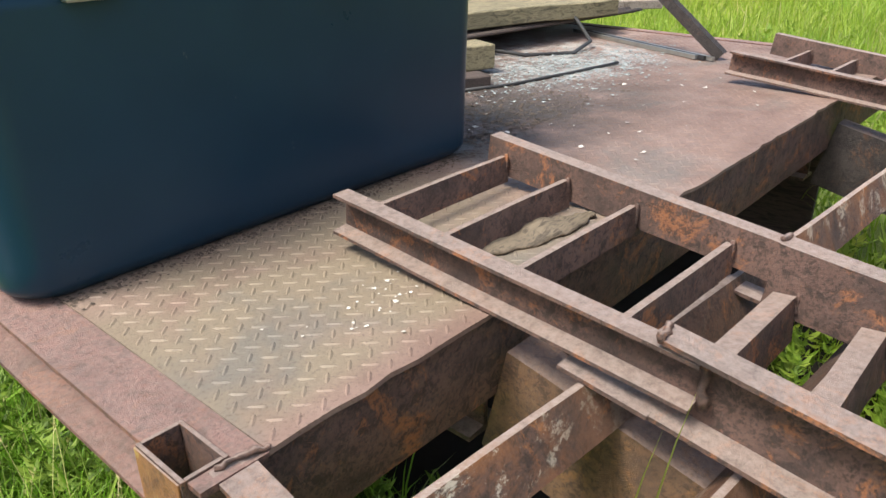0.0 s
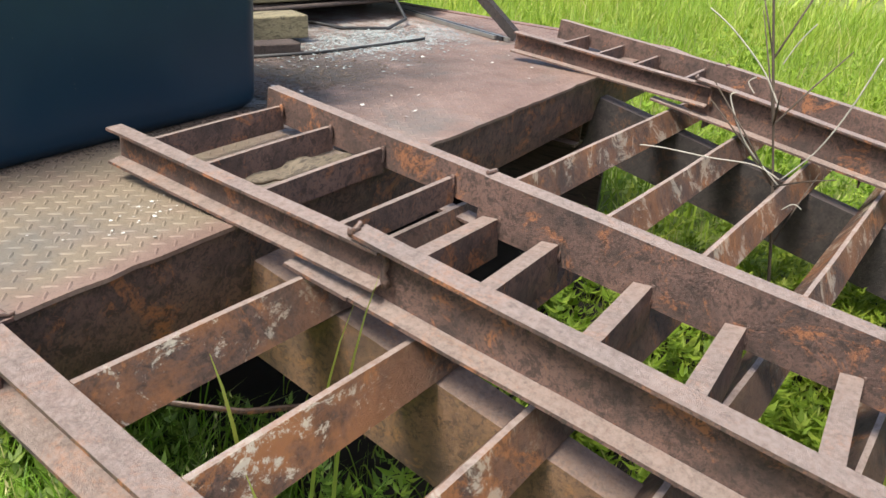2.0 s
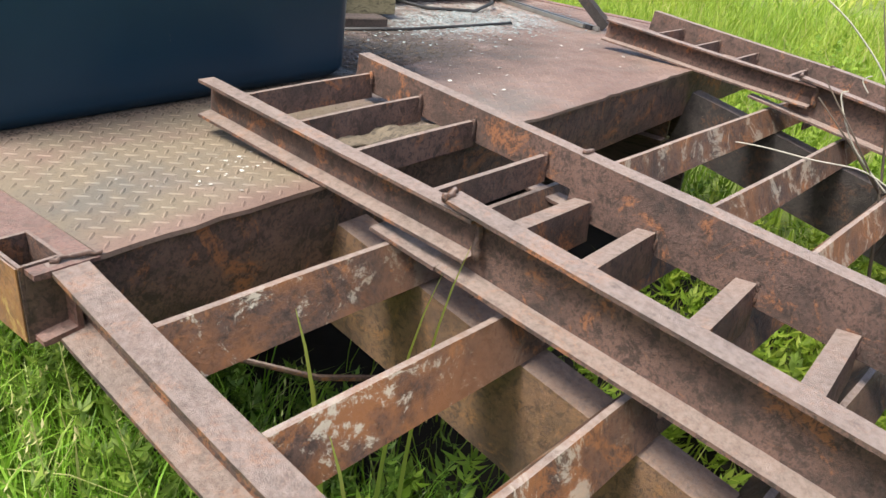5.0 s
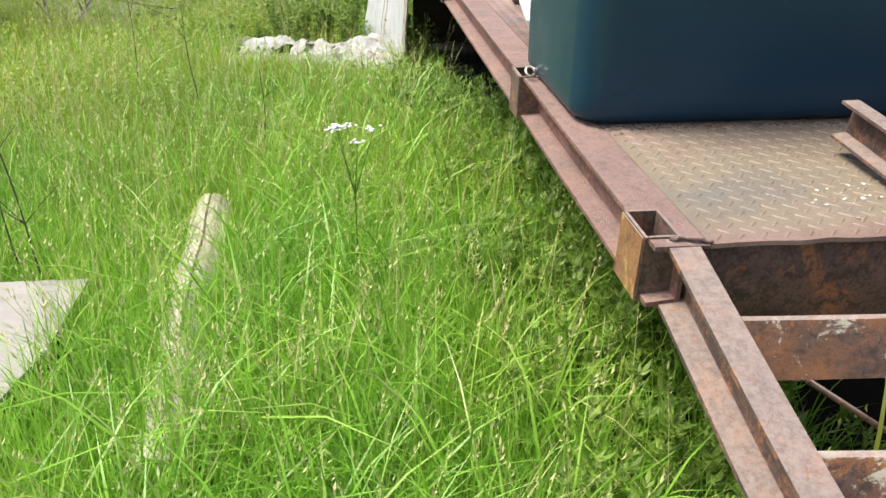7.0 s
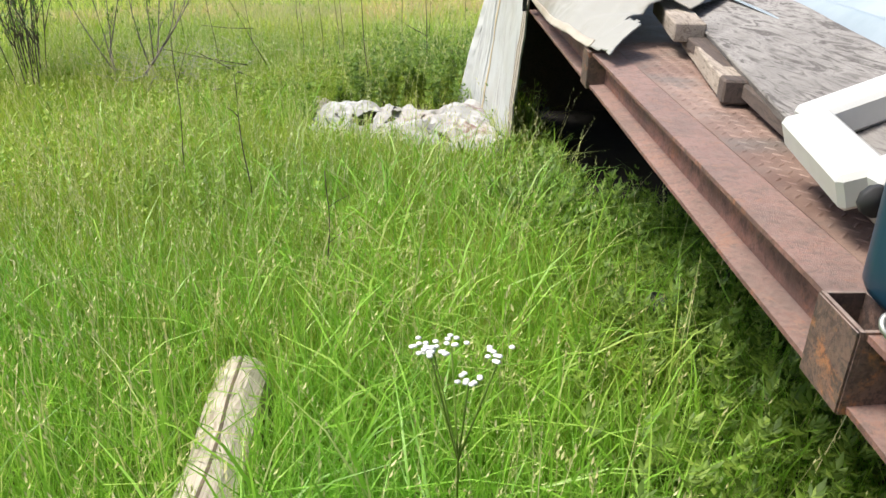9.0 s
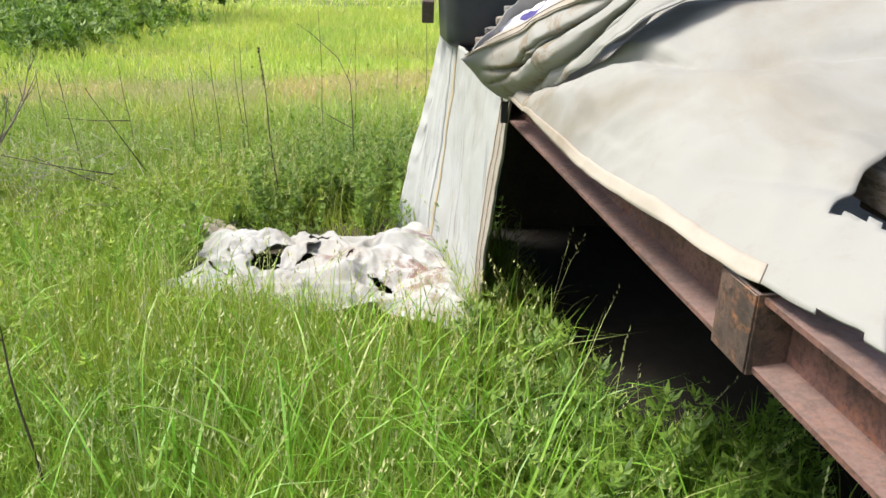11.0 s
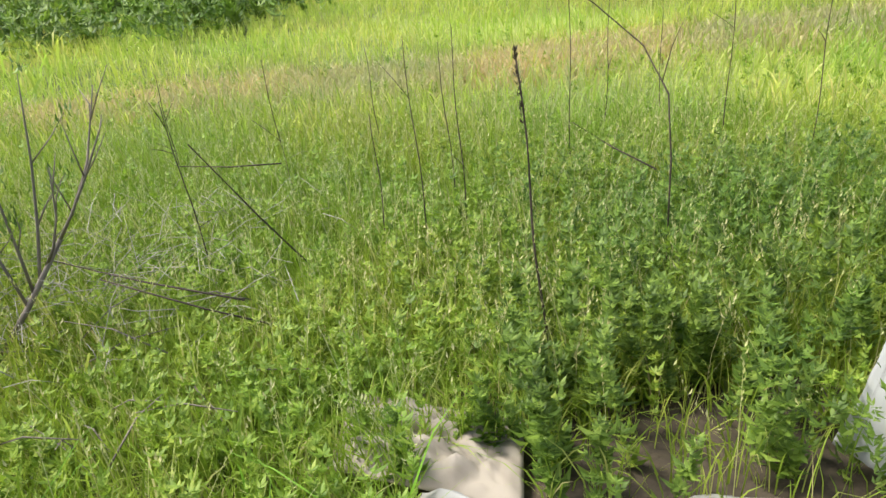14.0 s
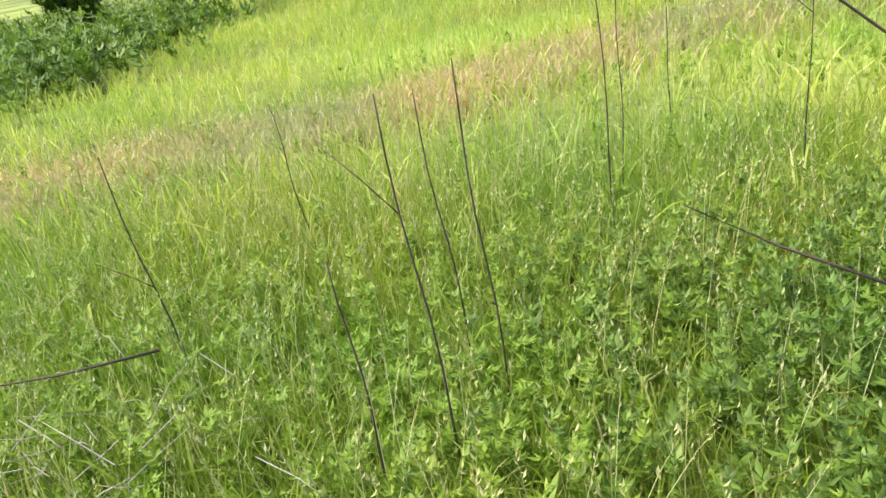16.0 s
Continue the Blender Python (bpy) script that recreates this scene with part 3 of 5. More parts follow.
def ramp(name, xl, xr, ytip, yjoint, ztip, zjoint, yend, fall, label):
    """Two welded lengths of ladder ramp: a light upper and a deeper lower one. Its right side hangs a little lower."""
    r = thing(name, label, "ramp", "loading ramps")
    up_c, low_c = channel(0.076, 0.036, 0.006), channel(0.125, 0.046, 0.007)

    def zl(y, side):
        low = zjoint - (0.014 if side > 0 else 0)
        return low + (ztip - low) * (y - yjoint) / (ytip - yjoint)

    def zz(y, side):
        return zjoint + 0.014 - (0.026 if side > 0 else 0) - (fall - (0.019 if side > 0 else 0)) * (yjoint - y)

    for x, side in ((xl, -1), (xr, 1)):
        tip = ytip + (0.02 if side < 0 else 0.03)
        low = yjoint - 0.055
        part("upper_stringer", swept(up_c, (x, tip, zl(tip, side)), (x, low, zl(low, side)), (side, 0, 0), 20, 0.0015), RUST, r)
        part("lower_stringer", swept(low_c, (x - side * 0.007, yjoint, zz(yjoint, side)), (x - side * 0.007, yend, zz(yend, side)), (side, 0, 0), 34, 0.002), RUST, r)
        # the foot plate of the lower length runs on under the upper one
        z0, z1 = zz(yjoint + 0.14, side) - 0.121, zz(yjoint, side) - 0.121
        part("splice_plate", swept(bar(0.05, 0.007), (x + side * 0.018, yjoint + 0.14, z0), (x + side * 0.018, yjoint, z1), (side, 0, 0), 4), RUST, r)
        z = zz(yjoint, side)
        part("weld", weld([(x + side * 0.04, yjoint - 0.002, z), (x - side * 0.004, yjoint + 0.002, z + 0.002)], 0.006, 5 + side), RUST, r, "lumpy weld bead")
        z = zl(low, side)
        part("weld", weld([(x + side * 0.012, low - 0.001, z - 0.005), (x + side * 0.012, low - 0.002, z - 0.08)], 0.007, 9 + side), RUST, r, "lumpy weld bead")
    for n, y in enumerate(yjoint + d for d in (0.575, 0.42, 0.267, 0.08, -0.042, -0.184, -0.384, -0.563, -0.765, -0.97, -1.17, -1.37, -1.57)):
        drop = 0.030 if y > yjoint else 0.080
        za, zb = ((zl if y > yjoint else zz)(y, s) - drop for s in (-1, 1))
        prof = angle(0.014, 0.056, 0.005) if y > yjoint else angle(0.038, 0.084, 0.006)
        part("rung", swept(prof, (xl + 0.004, y, za), (xr - 0.004, y - (0.004 if n == 3 else 0), zb), (0, 1, -0.1), 8, 0.003), RUST, r)
        for xe, z, s in ((xl + 0.006, za, 1), (xr - 0.006, zb, -1)):
            part("rung_weld", weld([(xe, y - 0.002, z + 0.004), (xe + s * 0.002, y - 0.003, z - 0.045)], 0.0042, n * 7 + s), RUST, r)
    return r


ramp("loading_ramp", 0.782, 1.198, 0.885, 0.292, 1.008, 0.957, -1.6, 0.137, "rusted steel ladder ramp lying across the trailer tail")
ramp("loading_ramp", 2.53, 2.95, 0.90, 0.215, 1.005, 0.945, -1.6, 0.165, "rusted steel ladder ramp lying beside the far rail")

# ---- the dark chest on the deck ----


chest = thing("storage_chest", "large dark teal fibreglass chest on the trailer deck", "storage box")
part("body", rounded_box(0.280, 1.352, 1.086, 1.60, 0.902, 1.368, 0.065, 0.010, 14, 0.028), TANK, chest)
lid = part("lid", rounded_box(0.26, 1.372, 1.066, 1.62, 1.370, 1.44, 0.10, -0.004, 6, 0.02), LID, chest, "cream fibreglass lid")
for x in (0.47, 0.93, 1.25):
    h = part("latch", block((x - 0.04, 1.054, 1.342), (x + 0.04, 1.072, 1.392), 0.003), CHROME, chest, "pitted zinc latch plate")
    for dx in (-0.025, 0.025):
        bm = bmesh.new()
        bmesh.ops.create_uvsphere(bm, u_segments=8, v_segments=5, radius=0.007)
        bmesh.ops.translate(bm, verts=bm.verts, vec=(x + dx, 1.054, 1.352))
        part("rivet", smooth(bm), CHROME, h)
# hook that ties the chest to the stake pocket
hook = thing("tie_down_hook", "bent galvanised hook between chest and pocket", "hook")
part("ring", tube([(0.268 + 0.012 * math.cos(a), 1.46 + 0.011 * math.sin(a), 0.922 + 0.009 * math.sin(a)) for a in np.linspace(0, 5.6, 14)], 0.004), CHROME, hook)
part("shank", tube([(0.28, 1.45, 0.93), (0.295, 1.40, 0.945), (0.30, 1.36, 0.935), (0.298, 1.345, 0.912)], [0.006, 0.006, 0.005, 0.004]), CHROME, hook)

# ---- boards, sheet and window frame on the deck ----


def plank(name, p0, p1, w, h, mat, label, seg=14, wob=0.004, cat="plank", side=None, bevel=0.0):
    d = Vector(p1) - Vector(p0)
    s = side or d.cross(Vector((0, 0, 1)))
    bm = swept(bar(w, h), p0, p1, s, seg, wob, 0.004)
    return tagged(part(name, bm, mat), label, cat)


# short spar that pokes out from under the tarp
plank("timber_offcut", (0.60, 3.55, 0.985), (0.522, 3.02, 0.976), 0.092, 0.055, WOOD_PALE, "square sawn timber offcut poking out from the tarp", cat="timber")
post = plank("split_log_post", (0.575, 3.15, 0.934), (0.462, 2.47, 0.934), 0.054, 0.050, WOOD_PALE, "broken pale post lying on the deck", wob=0.004, cat="post")
part("rotten_end", swept(bar(0.060, 0.056), (0.470, 2.52, 0.935), (0.460, 2.458, 0.935), (1, 0, 0), 4, 0.006, 0.005), WOOD_DARK, post, "dark rotten end")
plank("weathered_plank", (0.745, 3.40, 1.02), (0.47, 1.62, 1.0), 0.25, 0.032, WOOD_GREY, "wide weathered grey plank with a knot", side=(1, 0, 0.42), cat="plank")
plank("bottom_plank", (0.60, 3.35, 0.95), (0.47, 1.75, 0.93), 0.11, 0.035, WOOD_DARK, "dark plank lying under the stack", cat="plank")
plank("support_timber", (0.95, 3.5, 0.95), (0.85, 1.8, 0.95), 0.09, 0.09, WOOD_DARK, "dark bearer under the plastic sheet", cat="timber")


def sheet(u, v):
    x = 0.62 + 1.0 * u + 0.10 * v
    y = 1.72 + (3.30 - 1.72 + 0.75 * u) * v
    z = 1.030 + 0.40 * u + 0.017 * math.cos(2 * math.pi * u * 8.5)
    if v > 0.99:
        y += 0.012 * noise.noise(Vector((u * 30, 0, 0)))
    return Vector((x, y, z))


tagged(thick(part("corrugated_sheet", surface(sheet, 190, 14), SHEET), 0.002), "pale blue-grey corrugated plastic sheet leaning on boards", "roof sheet")
plank("edge_batten", (0.73, 3.31, 1.075), (1.65, 4.04, 1.475), 0.07, 0.035, WOOD_DARK, "dark batten along the end of the sheet", cat="batten")
# white window frame
frame_w = thing("window_frame", "loose dirty white plastic window frame lying on boards", "window frame")
WF = bar(0.075, 0.055)
c0, c1, c2, c3 = Vector((0.385, 1.97, 1.0)), Vector((0.35, 1.70, 0.99)), Vector((0.91, 1.74, 1.185)), Vector((0.945, 2.03, 1.195))
for a, b in ((c0, c1), (c1, c2), (c0, c3), (c3, c2)):
    part("frame_bar", swept(WF, a, b, (b - a).cross(Vector((0.35, 0, -1))), 6, 0.0, 0.008), UPVC, frame_w)
# a black plug stands for the shade inside the hollow bar
part("dark_hollow", tube([c1 + Vector((-0.012, -0.034, 0)), c1 + Vector((-0.012, -0.046, 0))], 0.022, 10), RUBBER, frame_w, "dark hollow bar end")

# stack beyond the chest
plank("thick_plank", (1.55, 2.32, 1.045), (3.22, 1.98, 1.025), 0.55, 0.065, WOOD_MOSS, "thick mossy weathered plank on the stack", 26, 0.010, "plank", (0, 1, 0))
plank("thick_plank", (1.5, 2.62, 1.115), (3.3, 2.4, 1.10), 0.5, 0.05, WOOD_GREY, "weathered upper plank on the stack", 26, 0.008, "plank", (0, 1, 0))
plank("broken_post", (1.62, 1.86, 0.962), (2.15, 1.68, 0.962), 0.13, 0.085, WOOD_MOSS, "short broken pale post end", 10, 0.012, "post")
plank("post_stub", (1.5, 1.72, 0.921), (1.98, 1.55, 0.921), 0.09, 0.038, WOOD_DARK, "dark rotten stub under the stack", 10, 0.012, "post")
bm = surface(lambda u, v: Vector((1.75 + 1.75 * u, 1.88 + 0.62 * v - 0.12 * u, 0.992 - 0.020 * u + 0.012 * math.sin(v * 62))), 6, 90)
tagged(thick(part("ribbed_sheet", bm, WOOD_DARK), 0.003), "dark ribbed metal sheet under the planks", "metal sheet")
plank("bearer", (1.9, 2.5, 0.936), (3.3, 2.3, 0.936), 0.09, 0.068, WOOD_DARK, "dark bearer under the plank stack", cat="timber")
plank("grey_board", (3.05, 2.25, 1.0), (3.72, 1.80, 0.985), 0.14, 0.045, WOOD_PALE, "pale grey board sticking out over the rail", cat="plank")
brace = tagged(part("angle_brace", swept(angle(0.04, 0.04, 0.006), (2.86, 1.08, 0.93), (2.80, 1.55, 1.32), (1, 0, 0), 2), RUST_BLACK), "leaning dark angle iron brace", "brace")
track = thing("metal_track", "grooved aluminium track lying on the deck", "metal track")
for k in range(3):
    part("track_rib", swept(bar(0.012, 0.016), (2.82, 1.10 + k * 0.035, 0.911), (3.10, 1.80 + k * 0.05, 0.911), (0, 1, 0), 8, 0.003), CHROME if k != 1 else RUBBER, track)
cable = thing("loose_cable", "dark looping cable on the deck", "cable")
part("strand", tube([(2.35, 1.95, 0.93), (2.45, 1.72, 0.908), (2.62, 1.60, 0.907), (2.78, 1.62, 0.93), (2.88, 1.75, 0.99), (2.92, 1.86, 1.05)], 0.008), CABLE, cable)
part("strand", tube([(1.75, 1.55, 0.907), (2.0, 1.45, 0.906), (2.3, 1.40, 0.906), (2.55, 1.36, 0.907)], 0.006), CABLE, cable)
# shards, flecks and twigs


def shards(n, spread, size, z, seed):
    r = random.Random(seed)
    V, T = [], []
    for _ in range(n):
        x, y = spread(r)
        s, a = size * r.uniform(0.4, 1.5), r.uniform(0, 6.28)
        b = len(V)
        m = r.choice((3, 4, 5))
        ring = [(x + s * r.uniform(0.5, 1) * math.cos(a + 6.283 * k / m), y + s * r.uniform(0.5, 1) * math.sin(a + 6.283 * k / m), z + r.uniform(0, s * 0.5)) for k in range(m)]
        V += ring + [(x, y, z + s * 0.45)]
        T += [(b + k, b + (k + 1) % m, b + m) for k in range(m)]
    return V, T


raw_mesh("glass_shards", *shards(2600, lambda r: (r.gauss(2.42, 0.26), r.gauss(1.48, 0.13)), 0.0062, DECK + 0.001, 1), GLASS_BITS, "scattered broken safety glass on the deck", "broken glass")
raw_mesh("white_flecks", *shards(34, lambda r: (r.gauss(0.66, 0.06), r.gauss(0.72, 0.03)), 0.0042, DECK + 0.001, 2), PAPER, "small white paint flakes on the plate", "debris")
raw_mesh("stray_flecks", *shards(26, lambda r: (r.uniform(1.4, 2.6), r.uniform(0.7, 1.4)), 0.008, DECK + 0.001, 3), PAPER, "stray pale flecks on the plate", "debris")
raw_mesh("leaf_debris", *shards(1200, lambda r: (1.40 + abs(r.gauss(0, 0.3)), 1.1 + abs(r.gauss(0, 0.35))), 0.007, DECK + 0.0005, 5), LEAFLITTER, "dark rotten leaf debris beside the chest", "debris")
raw_mesh("foot_flecks", *shards(900, lambda r: (r.uniform(0.33, 1.38), 1.084 + r.gauss(0, 0.014)), 0.004, DECK + 0.0005, 6), LEAFLITTER, "line of dirt along the chest's foot", "debris")
bm = surface(lambda u, v: Vector((0.82 + 0.36 * u, 0.745 - 0.10 * u + (v - 0.5) * 0.078 * (0.25 + math.sin(math.pi * min(1, u * 1.05)) ** 0.6) + 0.012 * noise.noise(Vector((u * 9, v, 0))), DECK + 0.006 + 0.012 * (1 - (2 * v - 1) ** 2) * (0.5 + noise.noise(Vector((u * 5, 0, 2)))) + 0.008 * noise.noise(Vector((u * 22, v * 7, 0))))), 36, 10)
tagged(thick(part("bark_piece", bm, WOOD_BARK), 0.006), "rotten pale piece of bark under the ramp rungs", "bark")

# ---- canvas tarps ----


def creases(p, s=1.0):
    return 0.030 * s * noise.ridged_multi_fractal(p * 2.2, 0.9, 2.1, 4, 1.0, 2.0) - 0.03 * s + 0.02 * s * noise.noise(p * 1.3)


def crumple(p, seed=0.0):
    """Sharp-edged crumpling: creased ridges at three sizes, about -0.5 to 0.5."""
    o = Vector((seed, seed * 0.7, 3.1))
    w = p + 0.22 * Vector((noise.noise(p * 1.7 + o), noise.noise(p * 1.7 + o * 2), 0))
    z = 0.0
    for f, a in ((2.1, 0.55), (4.6, 0.30), (9.5, 0.15)):
        z += a * (1 - 3.2 * abs(noise.noise(w * f + o)))
    return z


def flap(u, v):
    """Curtain down the trailer's side: u from the clasp forward, v from the top down."""
    top = Vector((0.25 - 0.05 * u, 4.72 + 1.66 * u, 0.91 + 0.05 * u))
    foot = Vector((0.20 - 0.10 * u - 0.17 * u ** 5, 5.05 + 1.28 * u, -0.18 + 0.06 * u))
    p = top.lerp(foot, v)
    p.x += 0.010 * math.sin(u * 13 + 1.0 * v) * (0.3 + v)
    # narrow gathers that run down the far half
    g = max(0.0, u - 0.45) * 2
    p.x -= 0.014 * g * (1 - 2.6 * abs(noise.noise(Vector((u * 11 + 0.5 * v, v * 1.1, 7)))))
    p.x -= 0.035 * max(0.0, v - 0.72) * crumple(Vector((p.y, p.z, 0)) * 1.5, 2)
    if u > 0.95:
        p.y += 0.03 * noise.noise(Vector((0, v * 14, 0))) + 0.05 * max(0, v - 0.75)
    return p + Vector((1, 0, 0)) * creases(p, 0.3)


side_tarp = thing("hanging_tarp", "white canvas tarp hanging down the trailer's side", "tarp")
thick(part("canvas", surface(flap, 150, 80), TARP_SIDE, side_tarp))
thick(part("hem", surface(lambda u, v: flap(u * 0.10, v) + Vector((-0.006, -0.004, 0)), 9, 80), TARP_HEM, side_tarp, "tan double-stitched hem"), 0.003)
thick(part("seam", surface(lambda u, v: flap(0.672 + u * 0.020, v) + Vector((-0.003, 0, 0)), 4, 80), TARP_SEAM, side_tarp, "yellowed lengthwise seam"), 0.001)
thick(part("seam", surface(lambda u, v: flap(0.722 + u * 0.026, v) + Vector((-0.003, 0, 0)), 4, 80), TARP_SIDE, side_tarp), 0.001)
for k, m in ((0.035, "stitching"), (0.075, "stitching")):
    part(m, tube([flap(k, v) + Vector((-0.009, 0, 0)) for v in np.linspace(0.02, 0.98, 60)], 0.0012, 4), LEAFLITTER, side_tarp, "dark stitch line")
clasp = thing("rope_clasp", "small dark metal clasp holding the tarp corner", "clasp")
part("loop", tube([(0.225 + 0.012 * math.cos(a), 4.70, 0.885 + 0.022 * math.sin(a)) for a in np.linspace(0, 6.28, 14)], 0.005), CHROME, clasp)
part("tongue", block((0.212, 4.694, 0.80), (0.236, 4.706, 0.872), 0.003), RUBBER, clasp)


def ground_tarp(u, v):
    """Crumpled canvas on the grass: u from the trailer outwards, v towards the trailer's front."""
    x = 0.20 - 1.36 * u
    near = 4.78 + 0.60 * u + 0.10 * math.sin(u * 7)
    far = 6.14 + 0.05 * math.sin(u * 5 + 0.5) + 0.35 * max(0, u - 0.70)
    y = near + (far - near) * v
    p = Vector((x, y, 0))
    edge = min(1.0, 7 * min(u + 0.10, 1 - u, v, 1 - v))
    z = 0.05 + 0.085 * crumple(p * 0.9, 1) + 0.026 * crumple(p * 1.8, 4)
    # the rolled far rim, and the heap against the hanging cloth
    z += 0.085 * math.exp(-((u - 0.78) ** 2 / 0.035 + (v - 0.84) ** 2 / 0.016))
    z += 0.07 * math.exp(-((u - 0.12) ** 2 / 0.02 + (v - 0.85) ** 2 / 0.03))
    z = float(ground_z(x, y)) + 0.02 + edge * max(0.0, z) + 0.04 * max(0, 1 - 2 * v)
    x += 0.07 * noise.noise(p * 3.3 + Vector((7, 0, 0)))
    y += 0.08 * noise.noise(p * 3.3 + Vector((0, 11, 0)))
    return Vector((x, y, z))


def ground_keep(u, v):
    rag = 0.8 * noise.noise(Vector((u * 19, v * 19, 0))) + 0.4 * noise.noise(Vector((u * 47, v * 47, 5)))
    for cu, cv, ru, rv, turn in ((0.64, 0.60, 0.115, 0.10, 0.5), (0.50, 0.80, 0.050, 0.025, 0.2), (0.27, 0.36, 0.07, 0.012, 0.9), (0.42, 0.55, 0.06, 0.010, -0.6), (0.82, 0.35, 0.05, 0.012, 0.6)):
        a, b = u - cu, v - cv
        a, b = a * math.cos(turn) + b * math.sin(turn), b * math.cos(turn) - a * math.sin(turn)
        if (a / ru) ** 2 + (b / rv) ** 2 < 1 + rag:
            return False
    rim = 0.04 + 0.06 * noise.noise(Vector((u * 8, v * 8, 8)))
    return (u < 0.15 or 1 - u > rim) and v > rim * (1.6 if u < 0.6 else 1) and 1 - v > rim * 0.6


fallen = thing("fallen_tarp", "torn crumpled white canvas with rust stains on the grass", "tarp")
thick(part("canvas", surface(ground_tarp, 210, 170, ground_keep), TARP_GROUND, fallen), 0.004)


def torn_strip(a, b, w, lift, seed):
    """A ragged tongue of cloth from one side of the tear to the other."""
    a, b = Vector(a), Vector(b)
    side = (b - a).cross(Vector((0, 0, 1))).normalized()

    def f(u, v):
        p = a.lerp(b, u) + side * (v - 0.5) * w * (1 - 0.5 * u + 0.3 * noise.noise(Vector((u * 6, seed, 0))))
        p.z = float(ground_z(p.x, p.y)) + 0.07 + lift * math.sin(math.pi * (0.15 + 0.8 * u)) + 0.035 * crumple(p * 3, seed) + 0.03 * (v - 0.5) * math.sin(5 * u + seed)
        return p
    return surface(f, 24, 12)


for a, b, w, lift in (((-0.52, 5.98), (-0.62, 5.62), 0.16, 0.06), ((-0.88, 5.92), (-0.80, 5.56), 0.13, 0.05), ((-0.35, 5.62), (-0.62, 5.42), 0.15, 0.04), ((-0.95, 5.55), (-1.16, 5.40), 0.12, 0.03)):
    thick(part("torn_strip", torn_strip((*a, 0), (*b, 0), w, lift, a[0] * 9), TARP_GROUND, fallen), 0.004)
bm = surface(lambda u, v: Vector((-0.85 - 0.52 * u, 6.14 + 0.34 * v + 0.15 * u, float(ground_z(-0.9 - 0.4 * u, 6.3)) + 0.05 + 0.07 * crumple(Vector((u, v, 0)), 6) * min(1, 6 * min(u, v, 1 - u, 1 - v)))), 40, 30)
tagged(thick(part("tarp_scrap", bm, TARP_HEM), 0.004), "greyed scrap of old canvas half buried in dead stems", "tarp")


def along(points, t):
    """A smooth curve through a few places."""
    n = len(points) - 1
    k = min(int(t * n), n - 1)
    s = t * n - k
    p = [Vector(points[min(max(i, 0), n)]) for i in (k - 1, k, k + 1, k + 2)]
    return 0.5 * (2 * p[1] + (p[2] - p[0]) * s + (2 * p[0] - 5 * p[1] + 4 * p[2] - p[3]) * s * s + (3 * p[1] - p[0] - 3 * p[2] + p[3]) * s ** 3)


EDGE = ((0.228, 4.70, 0.88), (0.212, 4.35, 0.897), (0.205, 3.95, 0.892), (0.210, 3.5, 0.895), (0.26, 2.88, 0.925))
BROW = ((0.34, 4.68, 0.94), (0.33, 4.35, 1.01), (0.35, 3.95, 1.16), (0.44, 3.55, 1.12), (0.58, 3.22, 1.055))
CREST = ((0.9, 5.0, 1.30), (1.0, 4.7, 1.36), (1.1, 4.45, 1.42), (1.4, 4.25, 1.46), (1.66, 4.05, 1.48))


def along_all(points):
    return [along(points, t) for t in np.linspace(0, 0.999, 5 * len(points))]


def deck_tarp(u, v):
    """Canvas over the load: u along the rail from the clasp backwards, v from the rail inwards."""
    e, b, c = along(EDGE, u), along(BROW, u), along(CREST, u)
    p = e.lerp(b, v / 0.35) if v < 0.35 else b.lerp(c, (v - 0.35) / 0.65)
    round_off = math.exp(-((v - 0.35) / 0.12) ** 2)
    p += Vector((0.02, 0, -0.025)) * round_off + Vector((-0.03, 0, 0.006)) * math.sin(math.pi * min(1, v / 0.35))
    s = v * 4.2 - 1.5 * u + 0.5 * noise.noise(Vector((u * 4, v * 3, 5)))
    pleat = -0.038 * (1 - abs(2 * (s - math.floor(s)) - 1)) ** 4 * min(1, max(0, v - 0.10) * 5)
    return p + Vector((-0.6, -0.2, 0.75)) * (creases(p, 0.5) + 0.022 * crumple(p * 1.1, 5) + pleat)


def deck_keep(u, v):
    lip = 0.03 * noise.noise(Vector((u * 12, 0, 2)))
    if u > 0.92 and 0.16 + lip < v < 0.33:
        return False
    return v > 0.01 + lip * 0.3


cover = thing("deck_tarp", "heavy white canvas tarp draped over the trailer's load", "tarp")
thick(part("canvas", surface(deck_tarp, 150, 110, deck_keep), TARP, cover), 0.004)
thick(part("hem", surface(lambda u, v: deck_tarp(u * 0.9, 0.008 + v * 0.035) + Vector((-0.003, 0, 0.001)), 110, 4), TARP_HEM, cover, "dirty folded edge"), 0.002)
LOW = ((0.08, 4.59, 1.02), (0.20, 4.68, 0.895), (0.26, 4.50, 0.905), (0.28, 4.28, 0.975), (0.30, 4.08, 1.065), (0.34, 3.90, 1.16), (0.6, 3.9, 1.3))
HIGH = ((0.085, 4.60, 1.03), (0.17, 4.56, 1.095), (0.25, 4.52, 1.14), (0.30, 4.40, 1.195), (0.36, 4.25, 1.25), (0.47, 4.10, 1.32), (0.8, 4.2, 1.45))
BACK = ((0.09, 4.62, 1.03), (0.17, 4.76, 1.085), (0.23, 4.86, 1.12), (0.28, 4.92, 1.165), (0.34, 4.92, 1.23), (0.46, 4.86, 1.32), (0.8, 4.7, 1.42))


